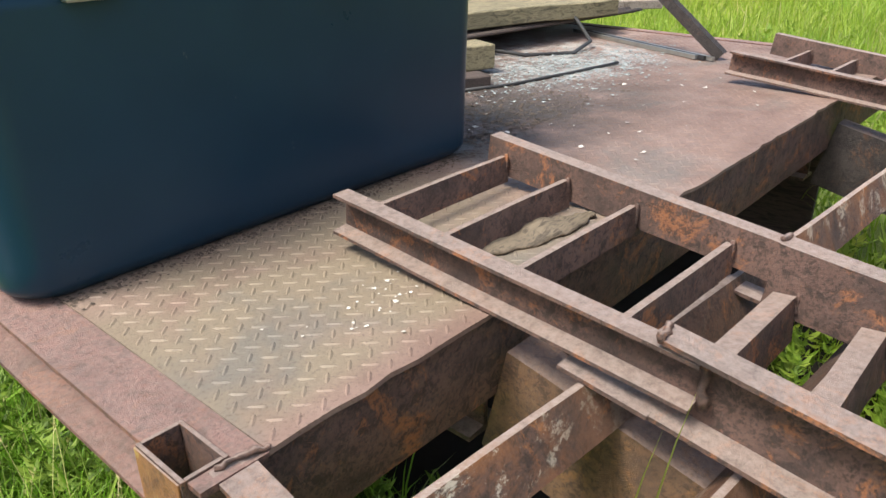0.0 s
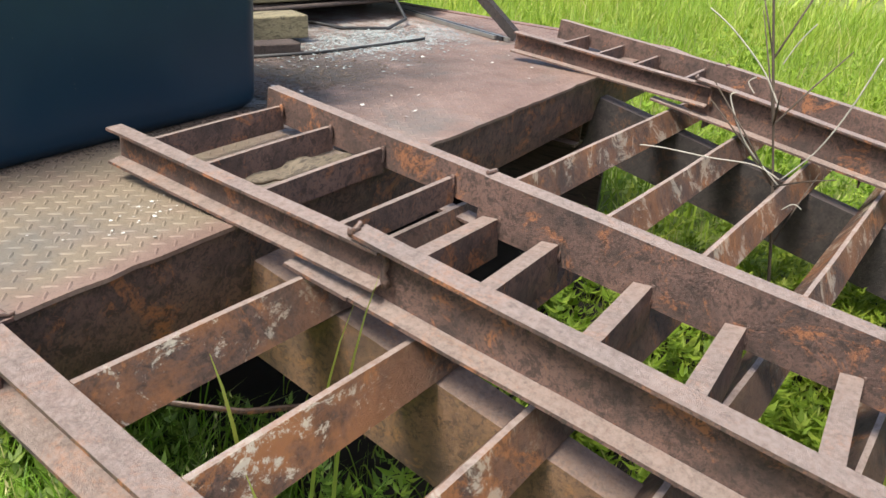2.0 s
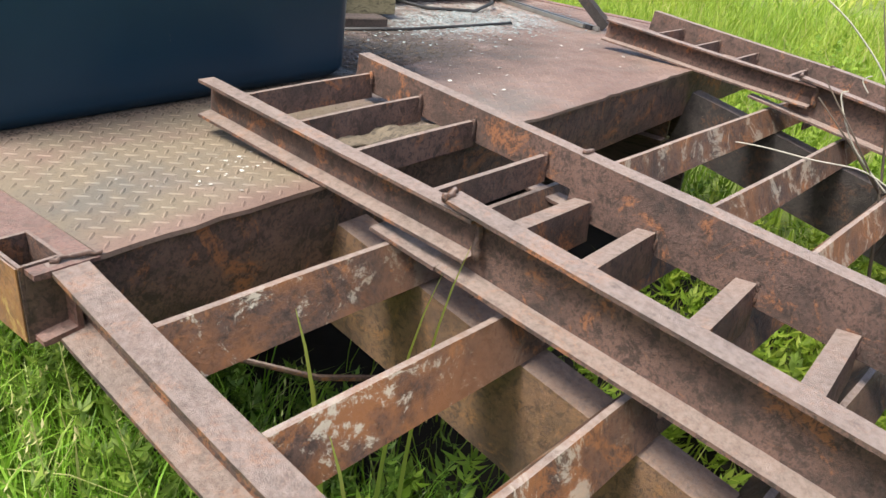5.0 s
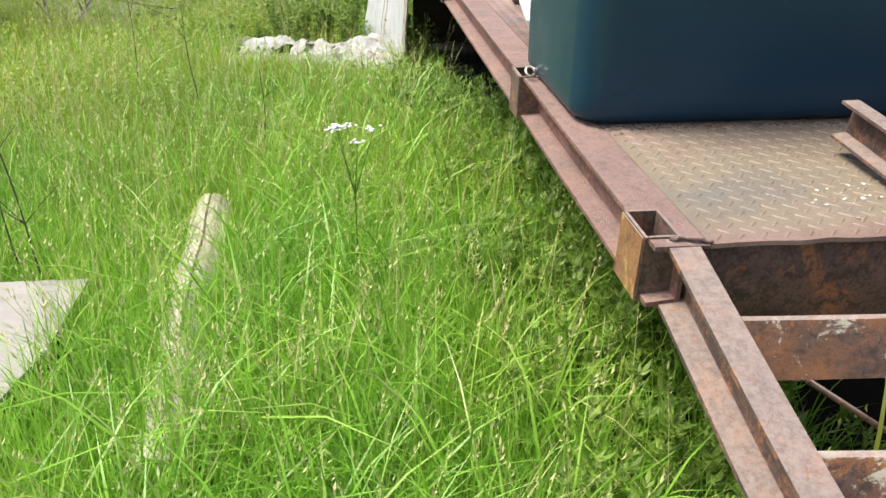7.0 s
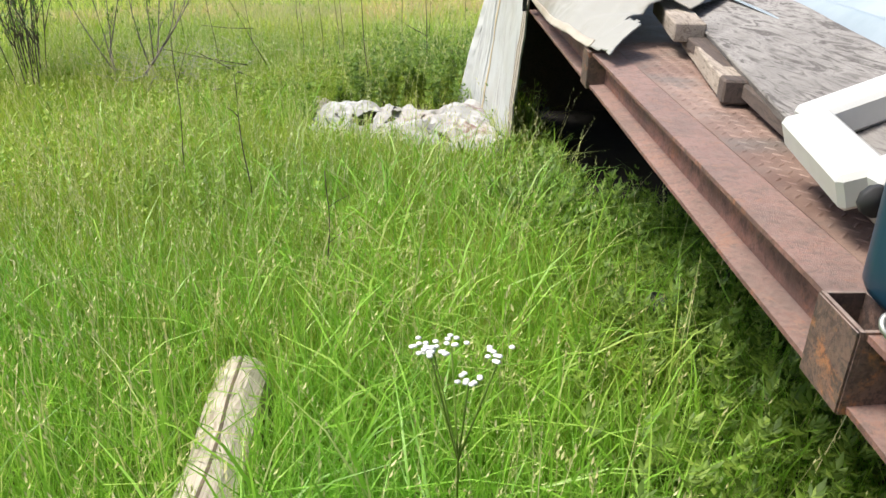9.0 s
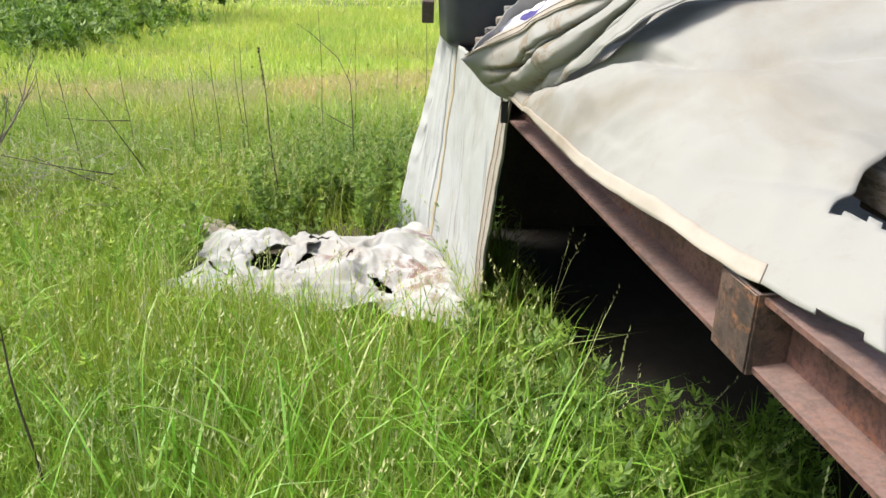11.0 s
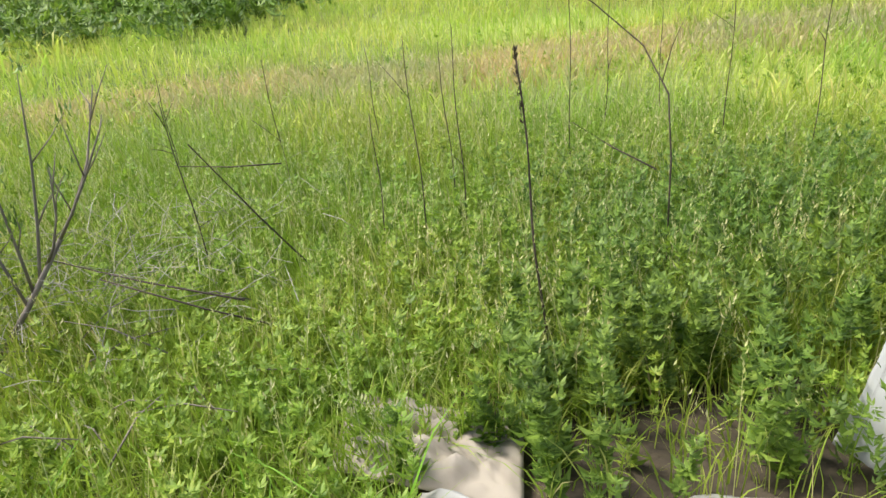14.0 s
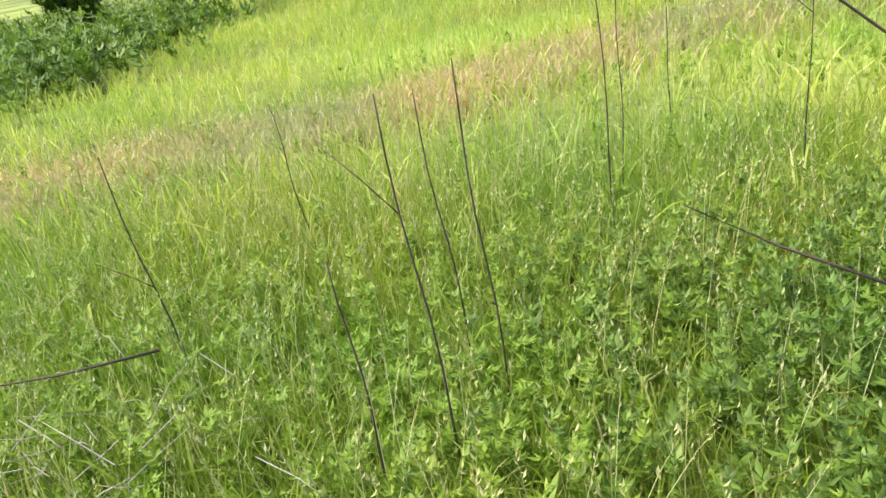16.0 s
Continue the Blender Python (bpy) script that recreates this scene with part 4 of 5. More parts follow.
def bundle(u, v):
    """The gathered fold: a slack belly between its lower crease and its stitched lip."""
    a, b = along(LOW, u), along(HIGH, u)
    p = a.lerp(b, v)
    belly = max(0.0, math.sin(math.pi * v)) ** 0.8 * (0.03 + 0.05 * math.sin(math.pi * min(1, u * 1.3)))
    pleat = 0.0
    for f, g, a_, o in ((1.6, -1.3, 0.055, 1), (2.6, -1.9, 0.026, 4)):
        s = v * f + g * u + 0.8 * noise.noise(Vector((u * 3.2, v * 2.4, o)))
        pleat -= a_ * (1 - abs(2 * (s - math.floor(s)) - 1)) ** 4
    pleat *= math.sin(math.pi * min(1, v * 1.12)) ** 0.7 * min(1, max(0, u - 0.14) * 4)
    return p + Vector((-0.8, -0.5, -0.15)) * (belly + pleat) + Vector((-1, -0.4, 0.3)) * 0.024 * crumple(p * 1.2, 3) * min(1, u * 5) * (1 - v ** 6)


fold = thing("folded_tarp", "gathered white canvas tarp with a stitched hem", "tarp")
thick(part("canvas", surface(bundle, 150, 120), TARP, fold))
thick(part("hem", surface(lambda u, v: bundle(u * 0.98, 0.86 + 0.15 * v) + Vector((-0.006, -0.004, 0)), 70, 4), TARP_HEM, fold, "grey double-stitched hem"), 0.004)
thick(part("inner_lip", surface(lambda u, v: along(BACK, u) + Vector((0.02, 0.01, -0.10)) * v * min(1, u * 5) + Vector((0, 0, 0.008)) * math.sin(u * 20), 60, 8), TARP, fold, "far lip of the folded canvas"), 0.004)
for k in (0.875, 0.95):
    part("stitching", tube([bundle(u, k) + Vector((-0.012, -0.007, 0)) for u in np.linspace(0.03, 0.95, 50)], 0.0013, 4), LEAFLITTER, fold, "dark stitch line")


def cloth(u, v):
    p = Vector((0.20 + 0.42 * u, 4.90 - 0.42 * v + 0.02 * u, 1.045 + 0.26 * u))
    return p + Vector((0, 0, 1)) * (creases(p * 2.0, 1.0) + 0.02)


tagged(thick(part("printed_cloth", surface(cloth, 40, 40), CLOTH)), "crumpled blue and white printed cloth tucked in the tarp", "cloth")
# dark bin and old boards over the hanging tarp
bin_ = thing("plastic_bin", "charcoal plastic bin on the trailer deck", "bin")
part("tub", rounded_box(0.16, 0.50, 5.78, 6.2, 0.93, 1.30, 0.07, 0.02, 8, 0.03), BIN, bin_)
part("rim", rounded_box(0.145, 0.515, 5.765, 6.215, 1.30, 1.33, 0.075, 0.0, 3, 0.006), BIN, bin_)
plank("rusty_offcut", (0.10, 6.15, 1.06), (0.12, 6.42, 1.2), 0.06, 0.12, WOOD_DARK, "dark brown offcut behind the bin", cat="timber")
for k in range(4):
    plank("old_board", (0.30 + 0.03 * k, 5.75 - 0.05 * k, 0.97 + 0.045 * k), (0.98, 5.30 + 0.10 * k, 0.99 + 0.05 * k), 0.10, 0.03, WOOD_GREY if k % 2 else WOOD_PALE, "weathered splintered board in a pile", cat="plank", wob=0.008)

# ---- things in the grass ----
# earth sheet coloured near black to stand for the shade under the trailer
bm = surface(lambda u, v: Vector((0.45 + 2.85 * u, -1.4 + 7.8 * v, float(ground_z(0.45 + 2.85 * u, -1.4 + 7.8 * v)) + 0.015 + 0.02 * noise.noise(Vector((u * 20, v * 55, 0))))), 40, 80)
tagged(part("bare_earth", bm, EARTH), "bare earth under the deck with its shade in the colour", "ground", kind="structure")
bm = surface(lambda u, v: Vector((0.25 - 1.55 * u, 5.2 + 1.6 * v + 0.1 * u, float(ground_z(0.25 - 1.55 * u, 5.2 + 1.6 * v + 0.1 * u)) + 0.012 * min(1, 5 * min(u, v, 1 - u, 1 - v)) - 0.004 + 0.01 * noise.noise(Vector((u * 12, v * 9, 0))))), 40, 30)
tagged(part("bare_earth", bm, LITTER), "brown leaf litter and earth round the fallen tarp", "ground", kind="structure")
slab = thing("ply_board", "pale weathered board lying in the grass", "board")
bm = bmesh.new()
lo = [bm.verts.new(p) for p in ((-2.2, 1.88, 0.14), (-1.09, 1.88, 0.13), (-1.10, 1.50, 0.12), (-1.30, 0.80, 0.08), (-1.62, 0.2, 0.05), (-2.3, 0.3, 0.08))]
f = bm.faces.new(lo)
ext = bmesh.ops.extrude_face_region(bm, geom=[f])
bmesh.ops.translate(bm, verts=[v for v in ext["geom"] if isinstance(v, bmesh.types.BMVert)], vec=(0, 0, -0.022))
bmesh.ops.recalc_face_normals(bm, faces=bm.faces)
part("sheet", bm, CONCRETE, slab)
part("batten", swept(bar(0.05, 0.05), (-1.16, 1.75, 0.085), (-1.34, 0.85, 0.04), (1, 0, 0), 6, 0.004), WOOD_DARK, slab, "dark batten under the board's edge")
plank("white_offcut", (-1.22, 1.12, 0.04), (-1.30, 0.70, 0.02), 0.12, 0.03, UPVC, "white painted offcut beside the board", cat="offcut")


def half_log(p0, p1, w, h, seed):
    rng = random.Random(seed)
    prof = [(-w / 2, 0), (-w * 0.45, h * 0.6), (-w * 0.2, h * 0.95), (-0.004, h), (0.0, h * 0.80), (0.006, h), (w * 0.22, h * 0.9), (w * 0.46, h * 0.55), (w / 2, 0)]
    return swept(prof, p0, p1, (1, 0, 0), 22, 0.012)


tagged(part("split_log", half_log((-0.70, 1.0, 0.02), (-0.80, 2.62, 0.0), 0.16, 0.10, 1), WOOD_BLEACHED), "bleached split log with a long crack in the grass", "log")

# ---- plants ----
R = np.random.default_rng(7)


def free_of_things(x, y):
    """True where grass can grow: not under boards, tarp or deck."""
    ok = ~((x > 1.5) & (x < RIGHT - 0.1) & (y > 0.70) & (y < FRONT))
    ok &= ~((x > 0.50) & (x < RIGHT - 0.1) & (y > 4.1) & (y < FRONT))
    ok &= ~((x < 0.15) & (x > -1.12) & (y > 4.74 + 0.60 * (0.2 - x) / 1.3) & (y < np.where(x < -0.8, 6.35, 6.1)))
    ok &= ~((x < -1.13) & (x > -2.3) & (y > 0.9) & (y < 1.86))
    ok &= ~((np.abs(x + 0.76) < 0.065) & (y > 1.8) & (y < 2.60))
    # thin growth on the littered earth beyond the tarp
    ok &= ~((x > -0.75) & (x < 0.6) & (y > 6.0) & (y < 6.75 - 0.3 * np.abs(x)) & (np.sin(x * 91.7 + y * 57.3) < 0.72))
    return ok


def blades(name, x, y, h, w, mat, label, lean=0.45, cat="grass"):
    """Bent three-part grass blades."""
    keep = free_of_things(x, y)
    x, y = x[keep], y[keep]
    n = len(x)
    h = (h * R.uniform(0.45, 1.15, len(keep)))[keep]
    w = (w * R.uniform(0.6, 1.4, len(keep)))[keep]
    a = R.uniform(0, 2 * np.pi, n)
    d = np.stack([np.cos(a), np.sin(a), np.zeros(n)], -1)
    b = R.uniform(0, 2 * np.pi, n)
    s = np.stack([np.cos(b), np.sin(b), np.zeros(n)], -1)
    base = np.stack([x, y, ground_z(x, y) - 0.01], -1)
    bend = np.abs(R.normal(0, lean, n)) + 0.08
    V = np.empty((n, 7, 3))
    for k, (t, wide) in enumerate(((0, 0.8), (0.42, 1.0), (0.78, 0.7))):
        c = base + d * (bend * h * t * t)[:, None] + np.array([0, 0, 1]) * (h * t * (1 - 0.25 * bend * t))[:, None]
        V[:, 2 * k] = c - s * (w * wide / 2)[:, None]
        V[:, 2 * k + 1] = c + s * (w * wide / 2)[:, None]
    V[:, 6] = base + d * (bend * h * 1.1)[:, None] + np.array([0, 0, 1]) * (h * (1 - 0.30 * bend))[:, None]
    T = np.array([(0, 1, 3), (0, 3, 2), (2, 3, 5), (2, 5, 4), (4, 5, 6)])
    tris = (T[None] + 7 * np.arange(n)[:, None, None]).reshape(-1, 3)
    return raw_mesh(name, V, tris, mat, label, cat)


def leaf_mesh(P, A, S, N, L, W):
    """Folded leaves at P along A, W wide."""
    n = len(P)
    V = np.empty((n, 5, 3))
    V[:, 0] = P
    V[:, 1] = P + A * (L * 0.45)[:, None] - S * (W / 2)[:, None] + N * (W * 0.18)[:, None]
    V[:, 2] = P + A * (L * 0.5)[:, None]
    V[:, 3] = P + A * (L * 0.45)[:, None] + S * (W / 2)[:, None] + N * (W * 0.18)[:, None]
    V[:, 4] = P + A * L[:, None] - N * (L * 0.22)[:, None]
    T = np.array([(0, 1, 2), (1, 4, 2), (0, 2, 3), (2, 4, 3)])
    return V, (T[None] + 5 * np.arange(n)[:, None, None]).reshape(-1, 3)


def axes(n, low, high):
    a, e = R.uniform(0, 2 * np.pi, n), R.uniform(low, high, n)
    A = np.stack([np.cos(a) * np.cos(e), np.sin(a) * np.cos(e), np.sin(e)], -1)
    S = np.stack([-np.sin(a), np.cos(a), np.zeros(n)], -1)
    return A, S, np.cross(A, S) * -1


def herbs(name, x, y, h, leaves, L, label, mat=None, forks=3, cat="herb"):
    """Leafy herbs: each leaf is a fan of narrow leaflets up the stem."""
    keep = free_of_things(x, y)
    x, y = x[keep], y[keep]
    n = len(x)
    hh = h * R.uniform(0.5, 1.2, n)
    t = R.uniform(0.12, 1.0, (n, leaves))
    tilt = R.normal(0, 0.12, (n, 2))
    P = np.stack([x[:, None] + tilt[:, :1] * hh[:, None] * t, y[:, None] + tilt[:, 1:] * hh[:, None] * t, ground_z(x, y)[:, None] + hh[:, None] * t], -1).reshape(-1, 3)
    A, S, N = axes(len(P), -0.15, 0.9)
    LL = L * R.uniform(0.55, 1.2, len(P)) * (1.15 - 0.5 * t.reshape(-1))
    Vs, Ts, off = [], [], 0
    for k in range(forks):
        turn = (k - (forks - 1) / 2) * 0.62
        Ak = A * np.cos(turn) + S * np.sin(turn)
        Sk = S * np.cos(turn) - A * np.sin(turn)
        reach = LL * (1.0 if k == forks // 2 else 0.72)
        V, T = leaf_mesh(P + A * (LL * 0.18 * (k == forks // 2))[:, None], Ak, Sk, N, reach, reach * 0.34)
        Vs.append(V.reshape(-1, 3))
        Ts.append(T + off)
        off += V.shape[0] * 5
    return raw_mesh(name, np.concatenate(Vs), np.concatenate(Ts), mat or HERB, label, cat)


def seeds(name, x, y, h, label):
    """Grass flower stalks with a drooping pale head."""
    keep = free_of_things(x, y)
    x, y = x[keep], y[keep]
    n = len(x)
    h = h * R.uniform(0.6, 1.2, n)
    a = R.uniform(0, 2 * np.pi, n)
    d = np.stack([np.cos(a), np.sin(a), np.zeros(n)], -1)
    lean = R.uniform(0.05, 0.5, n)
    base = np.stack([x, y, ground_z(x, y)], -1)
    up = np.array([0, 0, 1.0])

    def at(t):
        return base + d * (lean * h * t * t)[:, None] + up * (h * t * (1 - 0.2 * lean * t))[:, None]

    s = np.stack([-np.sin(a), np.cos(a), np.zeros(n)], -1)
    V = np.stack([at(0) - s * 0.001, at(0) + s * 0.001, at(0.5) - s * 0.001, at(0.5) + s * 0.001, at(0.8) - s * 0.0008, at(0.8) + s * 0.0008, at(1.0)], 1)
    T = np.array([(0, 1, 3), (0, 3, 2), (2, 3, 5), (2, 5, 4), (4, 5, 6)])
    Vs, Ts, off = [V.reshape(-1, 3)], [(T[None] + 7 * np.arange(n)[:, None, None]).reshape(-1, 3)], 7 * n
    for t in np.linspace(0.76, 1.02, 9):
        A, S, N = axes(n, 0.4, 1.3)
        L = np.full(n, 0.017) * R.uniform(0.7, 1.3, n)
        v, tt = leaf_mesh(at(t), A, S, N, L, L * 0.28)
        Vs.append(v.reshape(-1, 3))
        Ts.append(tt + off)
        off += 5 * n
    return raw_mesh(name, np.concatenate(Vs), np.concatenate(Ts), SEED, label, "grass")


def scatter(n, x0, x1, y0, y1, clump=0.0):
    x, y = R.uniform(x0, x1, n), R.uniform(y0, y1, n)
    if clump:
        m = max(1, n // 14)
        cx, cy = R.uniform(x0, x1, m), R.uniform(y0, y1, m)
        k = R.integers(0, m, n)
        g = R.random(n) < 0.65
        x = np.where(g, cx[k] + R.normal(0, clump, n), x)
        y = np.where(g, cy[k] + R.normal(0, clump, n), y)
    # a feathered border, so that one growth runs into the next
    soft = min(0.45, 0.10 * min(x1 - x0, y1 - y0))
    return x + R.normal(0, soft, n), y + R.normal(0, soft, n)


# the strip walked along, then the meadow around it
blades("near_meadow_grass", *scatter(56000, -2.2, 0.33, -0.6, 3.2, 0.05), 0.30, 0.0036, GRASS_LUSH, "dense tall green meadow grass beside the trailer", 0.34)
blades("mid_meadow_grass", *scatter(50000, -2.2, 0.33, 2.7, 5.4, 0.05), 0.28, 0.0036, GRASS, "dense yellow-green meadow grass", 0.32)
blades("tall_grass_blades", *scatter(5500, -2.4, 0.30, -0.6, 5.6, 0.05), 0.42, 0.0058, GRASS_LUSH, "long arching grass blades beside the trailer", 0.7)
blades("grass_beyond_tarp", *scatter(80000, -4.5, 1.4, 5.0, 10.0, 0.08), 0.25, 0.0050, GRASS, "green meadow grass beyond the fallen tarp")
blades("side_meadow_grass", *scatter(34000, -7.0, -2.0, -1.5, 11.0, 0.1), 0.30, 0.0075, GRASS, "meadow grass away from the trailer")
blades("shade_grass", *scatter(8000, 0.25, 0.95, 0.3, 4.2, 0.05), 0.24, 0.005, GRASS_LUSH, "thin grass in the shade under the deck")
blades("tail_grass", *scatter(5000, 0.33, 3.4, -2.2, 0.6, 0.05), 0.20, 0.0055, GRASS, "grass growing up under the open tail")
blades("far_side_grass", *scatter(45000, 3.4, 14.0, -4.0, 14.0, 0.15), 0.42, 0.010, GRASS, "tall bright grass beyond the trailer")
blades("open_field_grass", *scatter(80000, -16, 9, 9.2, 32, 0.2), 0.32, 0.013, GRASS_FAR, "bright yellow-green open field grass")
t_ = R.random(24000)
blades("dry_grass_band", -7.5 + 11.5 * t_ + R.normal(0, 0.5, 24000), 10.6 + 3.6 * t_ + R.normal(0, 0.42, 24000), 0.22, 0.016, STRAW, "pale dry straw band across the field")
blades("distant_field_grass", *scatter(42000, -70, 70, 28, 95, 0.6), 0.55, 0.06, GRASS_FAR, "distant field grass")
blades("distant_side_grass", *scatter(30000, 13, 75, -30, 40, 0.6), 0.55, 0.05, GRASS_FAR, "distant field grass to the side")
blades("distant_left_grass", *scatter(30000, -60, -6.5, -20, 30, 0.6), 0.5, 0.04, GRASS_FAR, "distant field grass on the open side")
blades("rail_side_blades", *scatter(2600, -0.7, 0.32, -0.5, 4.4, 0.06), 0.46, 0.0075, GRASS_LUSH, "broad arching grass blades along the rail", 0.85)
blades("tarp_front_blades", *scatter(500, -1.0, 0.25, 4.3, 5.35, 0.05), 0.38, 0.0045, GRASS, "thin grass blades in front of the fallen tarp", 0.3)
seeds("grass_seed_heads", *scatter(2600, -2.4, 0.25, -0.3, 5.2), 0.46, "nodding pale grass seed heads")
seeds("field_seed_heads", *scatter(3600, -4.2, 0.8, 6.0, 11.5), 0.42, "pale grass seed heads in the field")
herbs("herbs_by_rail", *scatter(760, 0.20, 0.95, -0.6, 4.3), 0.29, 18, 0.058, "dark leafy herbs in the trailer's shade")
herbs("herbs_under_tail", *scatter(850, 0.3, 3.2, -2.0, 0.35), 0.34, 18, 0.075, "leafy green herbs growing through the open tail", HERB_PALE)
herbs("herbs_beyond_tarp", *scatter(900, -0.9, 1.0, 6.1, 8.6, 0.15), 0.34, 18, 0.052, "leafy mugwort-like herbs beyond the tarp")
herbs("mugwort_by_tarp", *scatter(170, -0.8, 0.7, 6.1, 7.0, 0.1), 0.40, 34, 0.055, "leafy mugwort on the littered earth beyond the tarp", HERB, 5)
herbs("herbs_scattered", *scatter(800, -3.6, 0.9, 6.1, 9.4, 0.2), 0.28, 16, 0.045, "scattered leafy herbs in the meadow", HERB_PALE, 5)
herbs("herbs_in_shade", *scatter(160, 0.0, 0.75, 3.6, 5.0), 0.26, 16, 0.075, "dark herbs at the edge of the shade")
herbs("herbs_by_path", *scatter(560, -2.8, -0.9, 3.6, 6.2), 0.30, 20, 0.044, "bright leafy herbs beside the tarp", HERB_PALE)
herbs("herb_drifts", *scatter(350, -6.5, 3.0, 8.5, 14.0, 0.3), 0.26, 12, 0.07, "low leafy herbs in the field", HERB_PALE)
herbs("herbs_in_field", *scatter(700, -2.7, -0.8, 6.4, 9.0, 0.2), 0.24, 14, 0.05, "bright leafy herbs among the field grass", HERB_PALE)
herbs("herbs_far_side", *scatter(420, 3.6, 7.5, -2.5, 2.8, 0.2), 0.55, 16, 0.08, "leafy weeds in the grass beyond the trailer", HERB_PALE)
herbs("far_hedge_herbs", *scatter(1500, -16, -5.5, 16, 26, 0.5), 0.9, 14, 0.22, "tall leafy weeds at the field's edge")


def stalk(x, y, h, lean, label, head=0.0, r=0.0035, cat="dry stalk", side=0, z0=None):
    """A bare dead stem, with a shaggy seed head or a few side twigs."""
    z = float(ground_z(x, y)) if z0 is None else z0
    s = thing("dry_stalk", label, cat, "dry stalks")
    pts = [Vector((x + lean[0] * t * h + 0.006 * math.sin(9 * t + x * 7), y + lean[1] * t * h + 0.005 * math.cos(7 * t), z + h * t)) for t in np.linspace(0, 1, 9)]
    part("stem", tube(pts, [r * (1.1 - 0.6 * t) for t in np.linspace(0, 1, 9)], 5), LEAFLITTER, s)
    g = random.Random(int(1000 * abs(x) + 77 * abs(y)))
    if head:
        V, T = [], []
        n = 90
        P = np.array([pts[-1].lerp(pts[5], g.random() ** 1.2 * head) for _ in range(n)])
        A, S, N = axes(n, 0.3, 1.35)
        L = R.uniform(0.010, 0.024, n)
        V, T = leaf_mesh(P, A, S, N, L, L * 0.35)
        hd = raw_mesh("seed_head", V, T, LEAFLITTER)
        del hd["kind"]
        hd.parent = s
    for _ in range(side):
        i = g.randint(3, 7)
        a, up = g.uniform(0, 6.28), g.uniform(0.5, 1.4)
        q = [pts[i] + Vector((math.cos(a), math.sin(a), up)) * h * 0.16 * t for t in (0, 0.5, 1)]
        q[2] += Vector((0, 0, -0.01))
        part("side_twig", tube(q, [r * 0.6, r * 0.5, r * 0.3], 4), LEAFLITTER, s)
    return s


# the stalk with a dark shaggy head, and its thinner neighbours
stalk(-0.765, 6.89, 1.03, (-0.068, 0.0), "dead weed stalk with a dark shaggy seed head", 0.55, 0.0050)
for x, y, h, lx, n in ((-2.14, 7.49, 0.80, -0.10, 3), (-2.06, 8.44, 0.80, -0.08, 1), (-1.42, 7.66, 0.68, -0.02, 0), (-1.25, 7.75, 0.95, -0.04, 1), (-1.10, 8.0, 0.95, -0.02, 1), (-1.17, 8.3, 0.85, -0.05, 0),
                       (-0.57, 8.8, 1.15, 0.0, 0), (0.35, 9.2, 1.15, 0.02, 1), (-0.30, 9.6, 0.95, 0.03, 1), (0.15, 10.2, 0.95, 0.0, 0), (0.75, 8.9, 1.05, 0.02, 1), (-1.75, 9.4, 0.7, -0.06, 0), (-2.9, 8.9, 0.7, -0.05, 2),
                       (-1.28, 2.0, 0.85, -0.06, 5), (-1.37, 2.06, 0.78, -0.06, 4), (-1.45, 4.2, 0.8, 0.03, 1), (-1.05, 3.9, 0.7, -0.05, 1), (-0.62, 3.2, 0.52, 0.02, 4)):
    stalk(x, y, h * 1.05, (lx, 0.02), "thin dead brown weed stalk in the grass", 0.0, 0.0036, side=n)
# the tall stem that bows over to one side
bow = thing("dry_stalk", "dark dead stem bowing over near the herbs", "dry stalk", "dry stalks")
part("stem", tube([(-0.30, 7.38, -0.24), (-0.30, 7.39, 0.29), (-0.31, 7.44, 0.52), (-0.39, 7.52, 0.68), (-0.56, 7.56, 0.83), (-0.66, 7.58, 0.90)], [0.0045, 0.004, 0.0036, 0.003, 0.0024, 0.0015], 5), LEAFLITTER, bow)
part("side_twig", tube([(-0.33, 7.46, 0.56), (-0.30, 7.47, 0.68), (-0.27, 7.46, 0.76)], [0.0025, 0.002, 0.001], 4), LEAFLITTER, bow)
for a, b in (((-1.88, 6.97, 0.56), (-1.70, 7.45, -0.12)), ((-2.16, 6.75, 0.20), (-1.62, 6.95, -0.12)), ((-0.61, 8.01, 0.28), (-0.30, 7.68, 0.16)), ((-2.5, 7.0, 0.16), (-1.75, 6.85, 0.06)), ((-2.4, 7.9, 0.20), (-1.95, 8.0, 0.16))):
    s = thing("fallen_stalk", "fallen dead weed stalk leaning in the grass", "dry stalk", "fallen stalks")
    part("stem", tube([a, Vector(a).lerp(Vector(b), 0.5) + Vector((0, 0, -0.01)), b], [0.0025, 0.0035, 0.004], 5), LEAFLITTER, s)


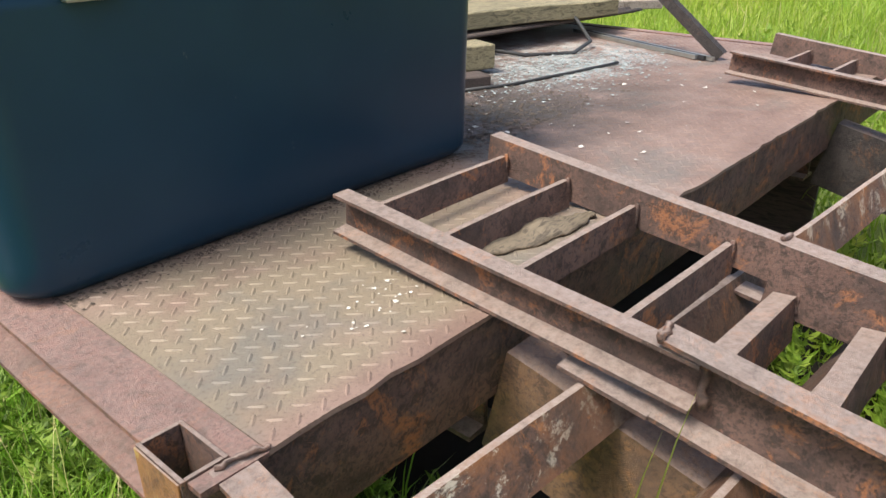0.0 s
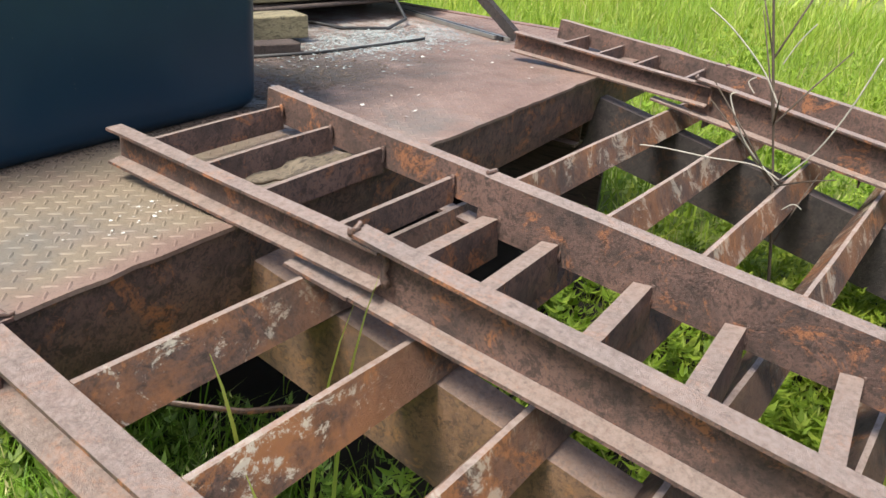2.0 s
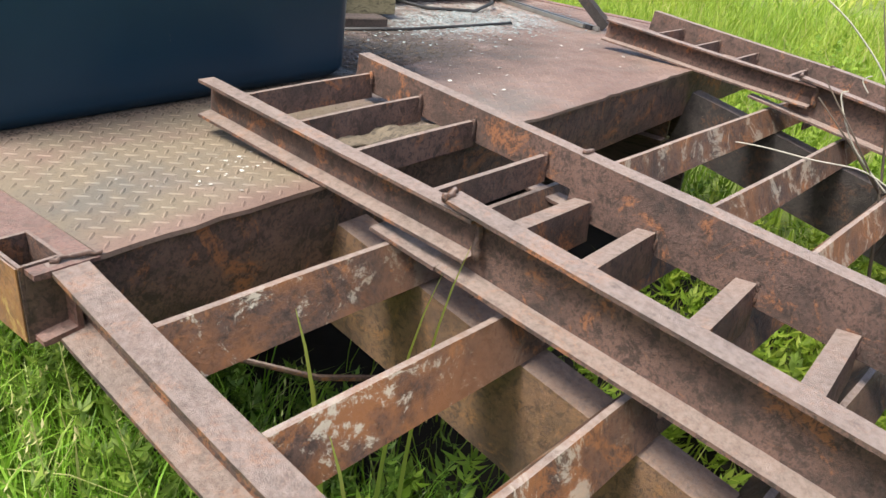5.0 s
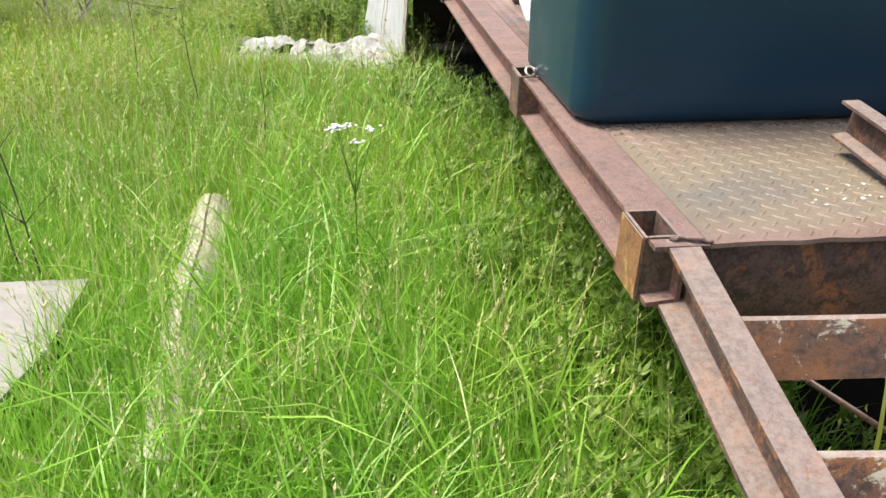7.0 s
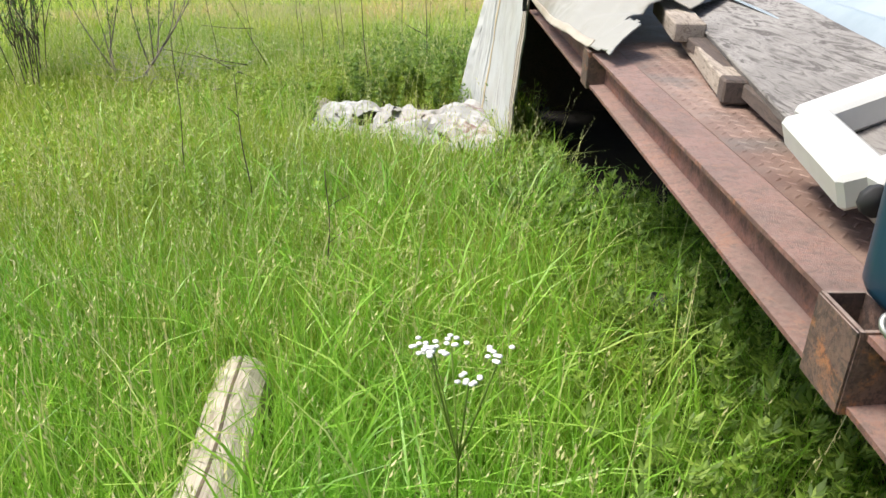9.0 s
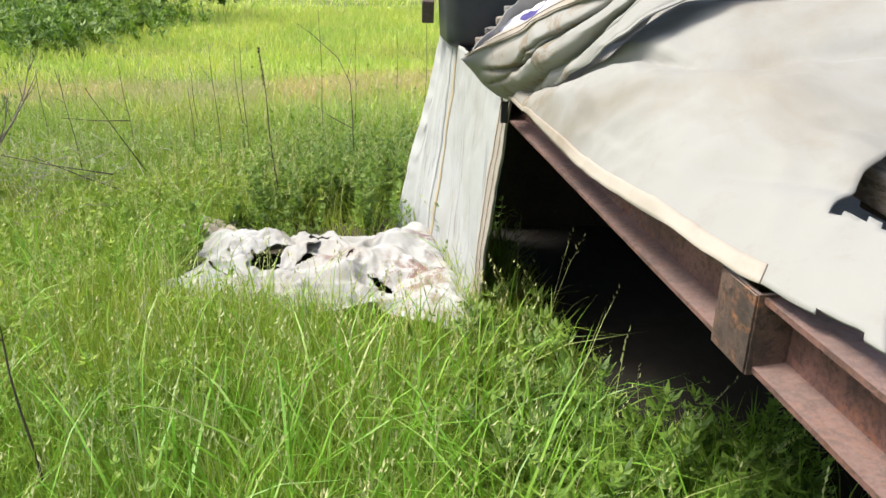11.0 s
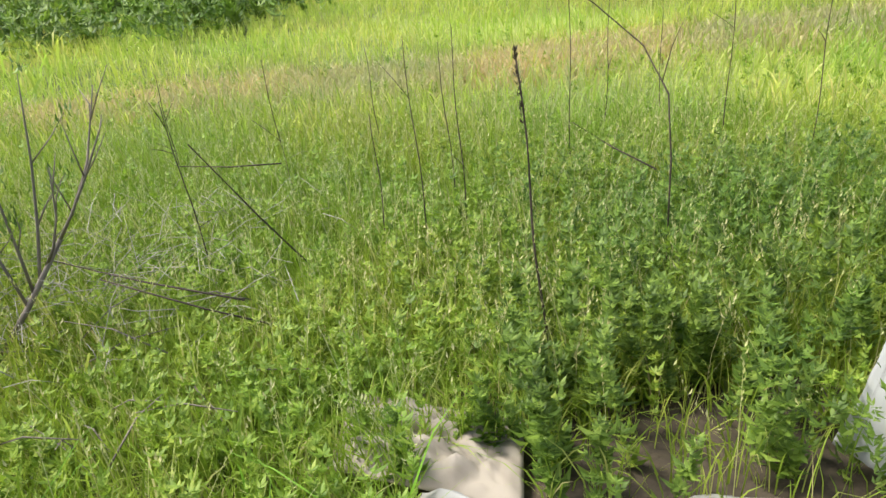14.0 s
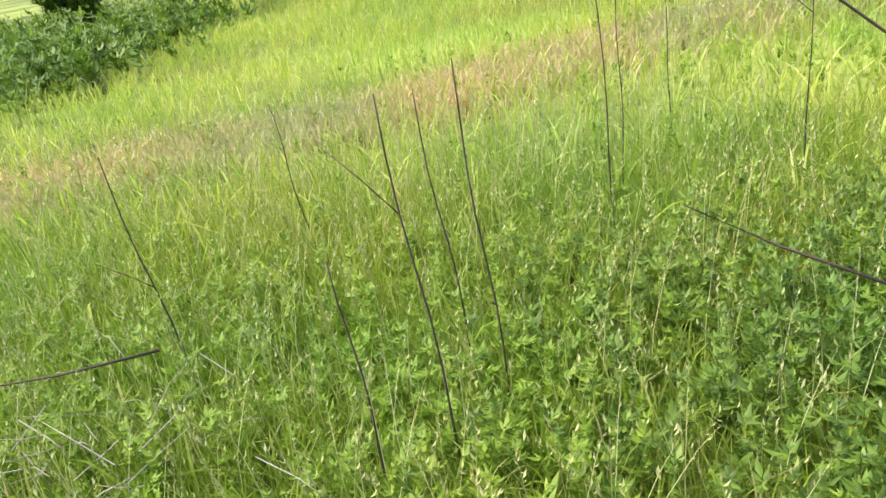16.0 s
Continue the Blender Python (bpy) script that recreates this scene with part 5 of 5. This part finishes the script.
def shrub(x, y, stems, h, spread, leaf_n, label, leaf_l=0.045, mat=LEAFLITTER, seed=1, name="sapling_shrub", forks=4):
    """A many-stemmed shrub: bowed stems, side twigs and small leaves up in the twigs."""
    g = random.Random(seed)
    s = thing(name, label, "shrub")
    tips = []
    z = float(ground_z(x, y))
    for k in range(stems):
        a = 2 * math.pi * k / stems + g.uniform(-0.4, 0.4)
        d = Vector((math.cos(a), math.sin(a), 0)) * spread * g.uniform(0.3, 1.1)
        hh = h * g.uniform(0.7, 1.1)
        o = Vector((x + d.x * 0.25, y + d.y * 0.25, z))
        pts = [o + d * t ** 1.3 + Vector((g.uniform(-1, 1), g.uniform(-1, 1), 0)) * 0.02 * t + Vector((0, 0, hh * t)) for t in np.linspace(0, 1, 7)]
        part("stem", tube(pts, [0.0052 * (1.1 - 0.8 * t) for t in np.linspace(0, 1, 7)], 5), mat, s)
        for _ in range(forks):
            i = g.randint(2, 5)
            b = g.uniform(0, 6.28)
            q0 = pts[i]
            q1 = q0 + Vector((math.cos(b) * 0.5, math.sin(b) * 0.5, 0.9)) * hh * g.uniform(0.12, 0.28)
            mid = q0.lerp(q1, 0.5) + Vector((g.uniform(-1, 1), g.uniform(-1, 1), 0)) * 0.02
            part("twig", tube([q0, mid, q1], [0.005, 0.0035, 0.0015], 4), mat, s)
            tips += [mid, q1, q1]
        tips += [pts[5], pts[6], pts[6]]
    if leaf_n:
        P = np.array([np.array(tips[g.randrange(len(tips))]) + R.normal(0, 0.05, 3) for _ in range(leaf_n)])
        A, S, N = axes(leaf_n, -0.3, 1.0)
        L = R.uniform(0.6, 1.3, leaf_n) * leaf_l
        V, T = leaf_mesh(P, A, S, N, L, L * 0.3)
        cr = raw_mesh("crown", V, T, SHRUB)
        del cr["kind"]
        cr.parent = s
    return s


def bare_sapling(base, fork, tips, seed, label):
    """A leaning grey stem that fans out into bowed branches with fine side twigs and few leaves."""
    g = random.Random(seed)
    base, fork = Vector(base), Vector(fork)
    s = thing("bare_sapling", label, "shrub")
    part("stem", tube([base, base.lerp(fork, 0.5) + Vector((0.02, 0, 0.01)), fork], [0.013, 0.011, 0.008], 7), GREYTWIG, s)
    P = []
    for k, tip in enumerate(tips):
        tip = Vector(tip)
        start = base.lerp(fork, 1.0 - 0.55 * k / len(tips))
        mid = start.lerp(tip, 0.5) + Vector((0.04 * g.uniform(-1, 1), 0.04 * g.uniform(-1, 1), -0.05))
        pts = [start, start.lerp(mid, 0.6), mid.lerp(tip, 0.25), mid.lerp(tip, 0.65), tip]
        part("branch", tube(pts, [0.0065, 0.0055, 0.0042, 0.003, 0.0015], 5), GREYTWIG, s)
        for _ in range(3):
            i = g.randint(1, 3)
            q = pts[i] + Vector((g.uniform(-0.04, 0.13), g.uniform(-0.08, 0.08), g.uniform(0.08, 0.20)))
            part("twig", tube([pts[i], pts[i].lerp(q, 0.5) + Vector((g.uniform(-0.02, 0.02), 0, 0)), q], [0.003, 0.0022, 0.001], 4), GREYTWIG, s)
            P += [q, pts[i].lerp(q, 0.7)]
        P.append(tip)
    keep = [p for p in P if p.x < -2.3]
    n = len(keep) * 9
    c = np.array([keep[i % len(keep)] for i in range(n)]) + R.normal(0, 0.018, (n, 3))
    A, S, N = axes(n, 0.2, 1.3)
    L = R.uniform(0.025, 0.05, n)
    V, T = leaf_mesh(c, A, S, N, L, L * 0.22)
    leaves = raw_mesh("leaves", V, T, SHRUB)
    del leaves["kind"]
    leaves.parent = s
    return s


bare_sapling((-2.80, 6.90, -0.25), (-2.36, 6.90, 0.28), ((-2.10, 6.90, 0.67), (-2.16, 7.00, 0.76), (-2.25, 6.80, 0.56), (-2.40, 7.00, 0.81), (-2.47, 6.80, 0.73), (-2.65, 6.90, 0.78)), 3, "bare grey sapling fanning out over the grass")
bare_sapling((-2.95, 7.05, -0.25), (-2.90, 7.0, 0.15), ((-2.70, 7.0, 0.78), (-2.88, 7.02, 0.85), (-3.05, 7.05, 0.80), (-3.2, 7.0, 0.6)), 8, "bare grey sapling with thin leaves at its tips")
for k, (x, y) in enumerate(((-3.5, 6.9), (-3.35, 6.5), (-3.7, 7.3), (-3.9, 7.5), (-4.4, 7.0), (-4.8, 8.0), (-4.1, 6.6))):
    shrub(x, y, 5, 1.5, 0.30, 420, "thin dark-stemmed sapling thicket with small leaves", 0.05, LEAFLITTER, 20 + k)
for k, (x, y, h) in enumerate(((-9.5, 20.5, 1.8), (-12, 21.5, 2.2), (-7.4, 22.5, 1.6), (-14.5, 20, 2.3), (-10.5, 24, 2.6), (-6.0, 25, 1.9), (-17, 22, 2.5), (-4.4, 26.5, 1.8), (-13, 26, 3.2), (-8.5, 27, 3.0), (-17, 27, 3.4), (-21, 24, 3.0), (-24, 30, 4.5), (-29, 26, 4.5), (-20, 31, 4.2), (-34, 23, 5.0), (-14.5, 32, 3.2), (-11.5, 31.5, 2.4))):
    shrub(x, y, 7, h, 0.9, 3400, "dense green leafy bush at the field's edge", 0.20, LEAFLITTER, 40 + k, "field_bush")
# the stalk beside the right ramp
weed = stalk(2.2, -0.30, 1.45, (0.0, 0.225), "tall dead weed with curled seed twigs by the ramp", 0.0, 0.006, "dead weed", 9, 0.02)
for k, pts in enumerate((((2.20, -0.154, 0.772), (2.20, -0.075, 0.798), (2.20, 0.055, 0.790), (2.20, 0.221, 0.786), (2.20, 0.334, 0.765), (2.20, 0.351, 0.718), (2.20, 0.333, 0.736)),
                        ((2.20, -0.155, 0.754), (2.20, -0.035, 0.860), (2.20, 0.034, 0.976), (2.20, 0.022, 0.999)),
                        ((2.20, -0.106, 0.971), (2.20, -0.035, 1.073), (2.20, 0.069, 1.169), (2.20, 0.148, 1.221)),
                        ((2.20, -0.158, 0.773), (2.20, -0.229, 0.879), (2.20, -0.279, 1.007), (2.20, -0.318, 1.155)),
                        ((2.20, -0.081, 1.098), (2.20, -0.108, 1.165), (2.20, -0.140, 1.217)),
                        ((2.20, -0.175, 0.648), (2.20, -0.129, 0.606), (2.20, -0.200, 0.702), (2.20, -0.235, 0.699)),
                        ((2.20, -0.026, 1.005), (2.20, -0.003, 1.034), (2.20, -0.021, 1.051)))):
    part("side_twig", tube(along_all(pts), 0.0024 if k < 4 else 0.0018, 5), PALETWIG, weed, "pale curled dead twig")
# dead twigs tangle
g = random.Random(55)
V, T = [], []
for k in range(420):
    c = Vector((g.gauss(-2.55, 0.38), g.gauss(7.35, 0.45), 0))
    c.z = float(ground_z(c.x, c.y)) + g.uniform(0.06, 0.30)
    d = Vector((g.uniform(-1, 1), g.uniform(-1, 1), g.uniform(-0.5, 0.6))).normalized() * g.uniform(0.12, 0.34)
    o = d.orthogonal().normalized() * g.uniform(0.0010, 0.0020)
    q = d.cross(o).normalized() * o.length
    m = c + d * 0.5 + Vector((0, 0, g.uniform(-0.02, 0.03)))
    i = len(V)
    V += [c + o, c - o * 0.5 + q, c - o * 0.5 - q, m + o, m - o * 0.5 + q, m - o * 0.5 - q, c + d]
    T += [(i + j, i + (j + 1) % 3, i + 3 + (j + 1) % 3) for j in range(3)] + [(i + j, i + 3 + (j + 1) % 3, i + 3 + j) for j in range(3)] + [(i + 3 + j, i + 3 + (j + 1) % 3, i + 6) for j in range(3)]
raw_mesh("twig_tangle", [tuple(v) for v in V], T, PALETWIG, "tangle of pale grey dead stems in the grass", "dead stems")
for k in range(26):
    g = random.Random(100 + k)
    a = Vector((g.uniform(-2.9, -1.8), g.uniform(5.9, 7.3), 0.02))
    a.z = float(ground_z(a.x, a.y)) + g.uniform(0.05, 0.2)
    b = a + Vector((g.uniform(-0.4, 0.4), g.uniform(-0.3, 0.3), g.uniform(-0.12, 0.15)))
    s = thing("dead_twig", "thin grey dead twig lying over the grass", "twig", "dead twigs")
    part("stem", tube([a, a.lerp(b, 0.5) + Vector((0, 0, 0.03)), b], [0.003, 0.0025, 0.0012], 4), GREYTWIG, s)
# yarrow-like white flowers
fl = thing("white_flower", "flat white flower heads on a thin stem", "flower")
for k in range(6):
    g = random.Random(300 + k)
    p = Vector((-0.19 + g.uniform(-0.07, 0.07), 1.78 + g.uniform(-0.07, 0.07), 0.66 + g.uniform(-0.03, 0.03)))
    part("stem", tube([(-0.19, 1.78, 0.0), (-0.19, 1.78, 0.45), p], [0.003, 0.0025, 0.002], 4), HERB, fl)
    bm = bmesh.new()
    for j in range(9):
        bmesh.ops.create_uvsphere(bm, u_segments=6, v_segments=4, radius=0.006, matrix=Matrix.Translation(p + Vector((g.gauss(0, 0.011), g.gauss(0, 0.011), g.uniform(0, 0.004)))) @ Matrix.Diagonal((1, 1, 0.45, 1)))
    part("flower_head", smooth(bm), PETAL, fl)
# broad young leaves that stand up through the tail
for k, (x, y, h) in enumerate(((0.50, 0.27, 0.98), (0.62, 0.28, 0.95), (0.40, 0.10, 0.93), (0.66, 0.26, 1.0))):
    g = thing("grass_shoot", "single bright grass shoot standing through the tail", "grass shoot", "grass shoots")
    bend = (0.10, -0.02) if k % 2 else (-0.04, 0.03)
    n = 10
    bm = bmesh.new()
    prev = None
    for i in range(n + 1):
        t = i / n
        c = Vector((x + bend[0] * t ** 3, y + bend[1] * t ** 3, 0.05 + (h - 0.05) * (t - 0.10 * t ** 4)))
        ww = 0.007 * (1 - t) ** 0.6 + 0.0004
        pair = (bm.verts.new(c + Vector((-ww, 0.2 * ww, 0))), bm.verts.new(c + Vector((ww, -0.2 * ww, 0.3 * ww))))
        if prev:
            bm.faces.new((prev[0], prev[1], pair[1], pair[0]))
        prev = pair
    part("blade", smooth(bm), GRASS, g)
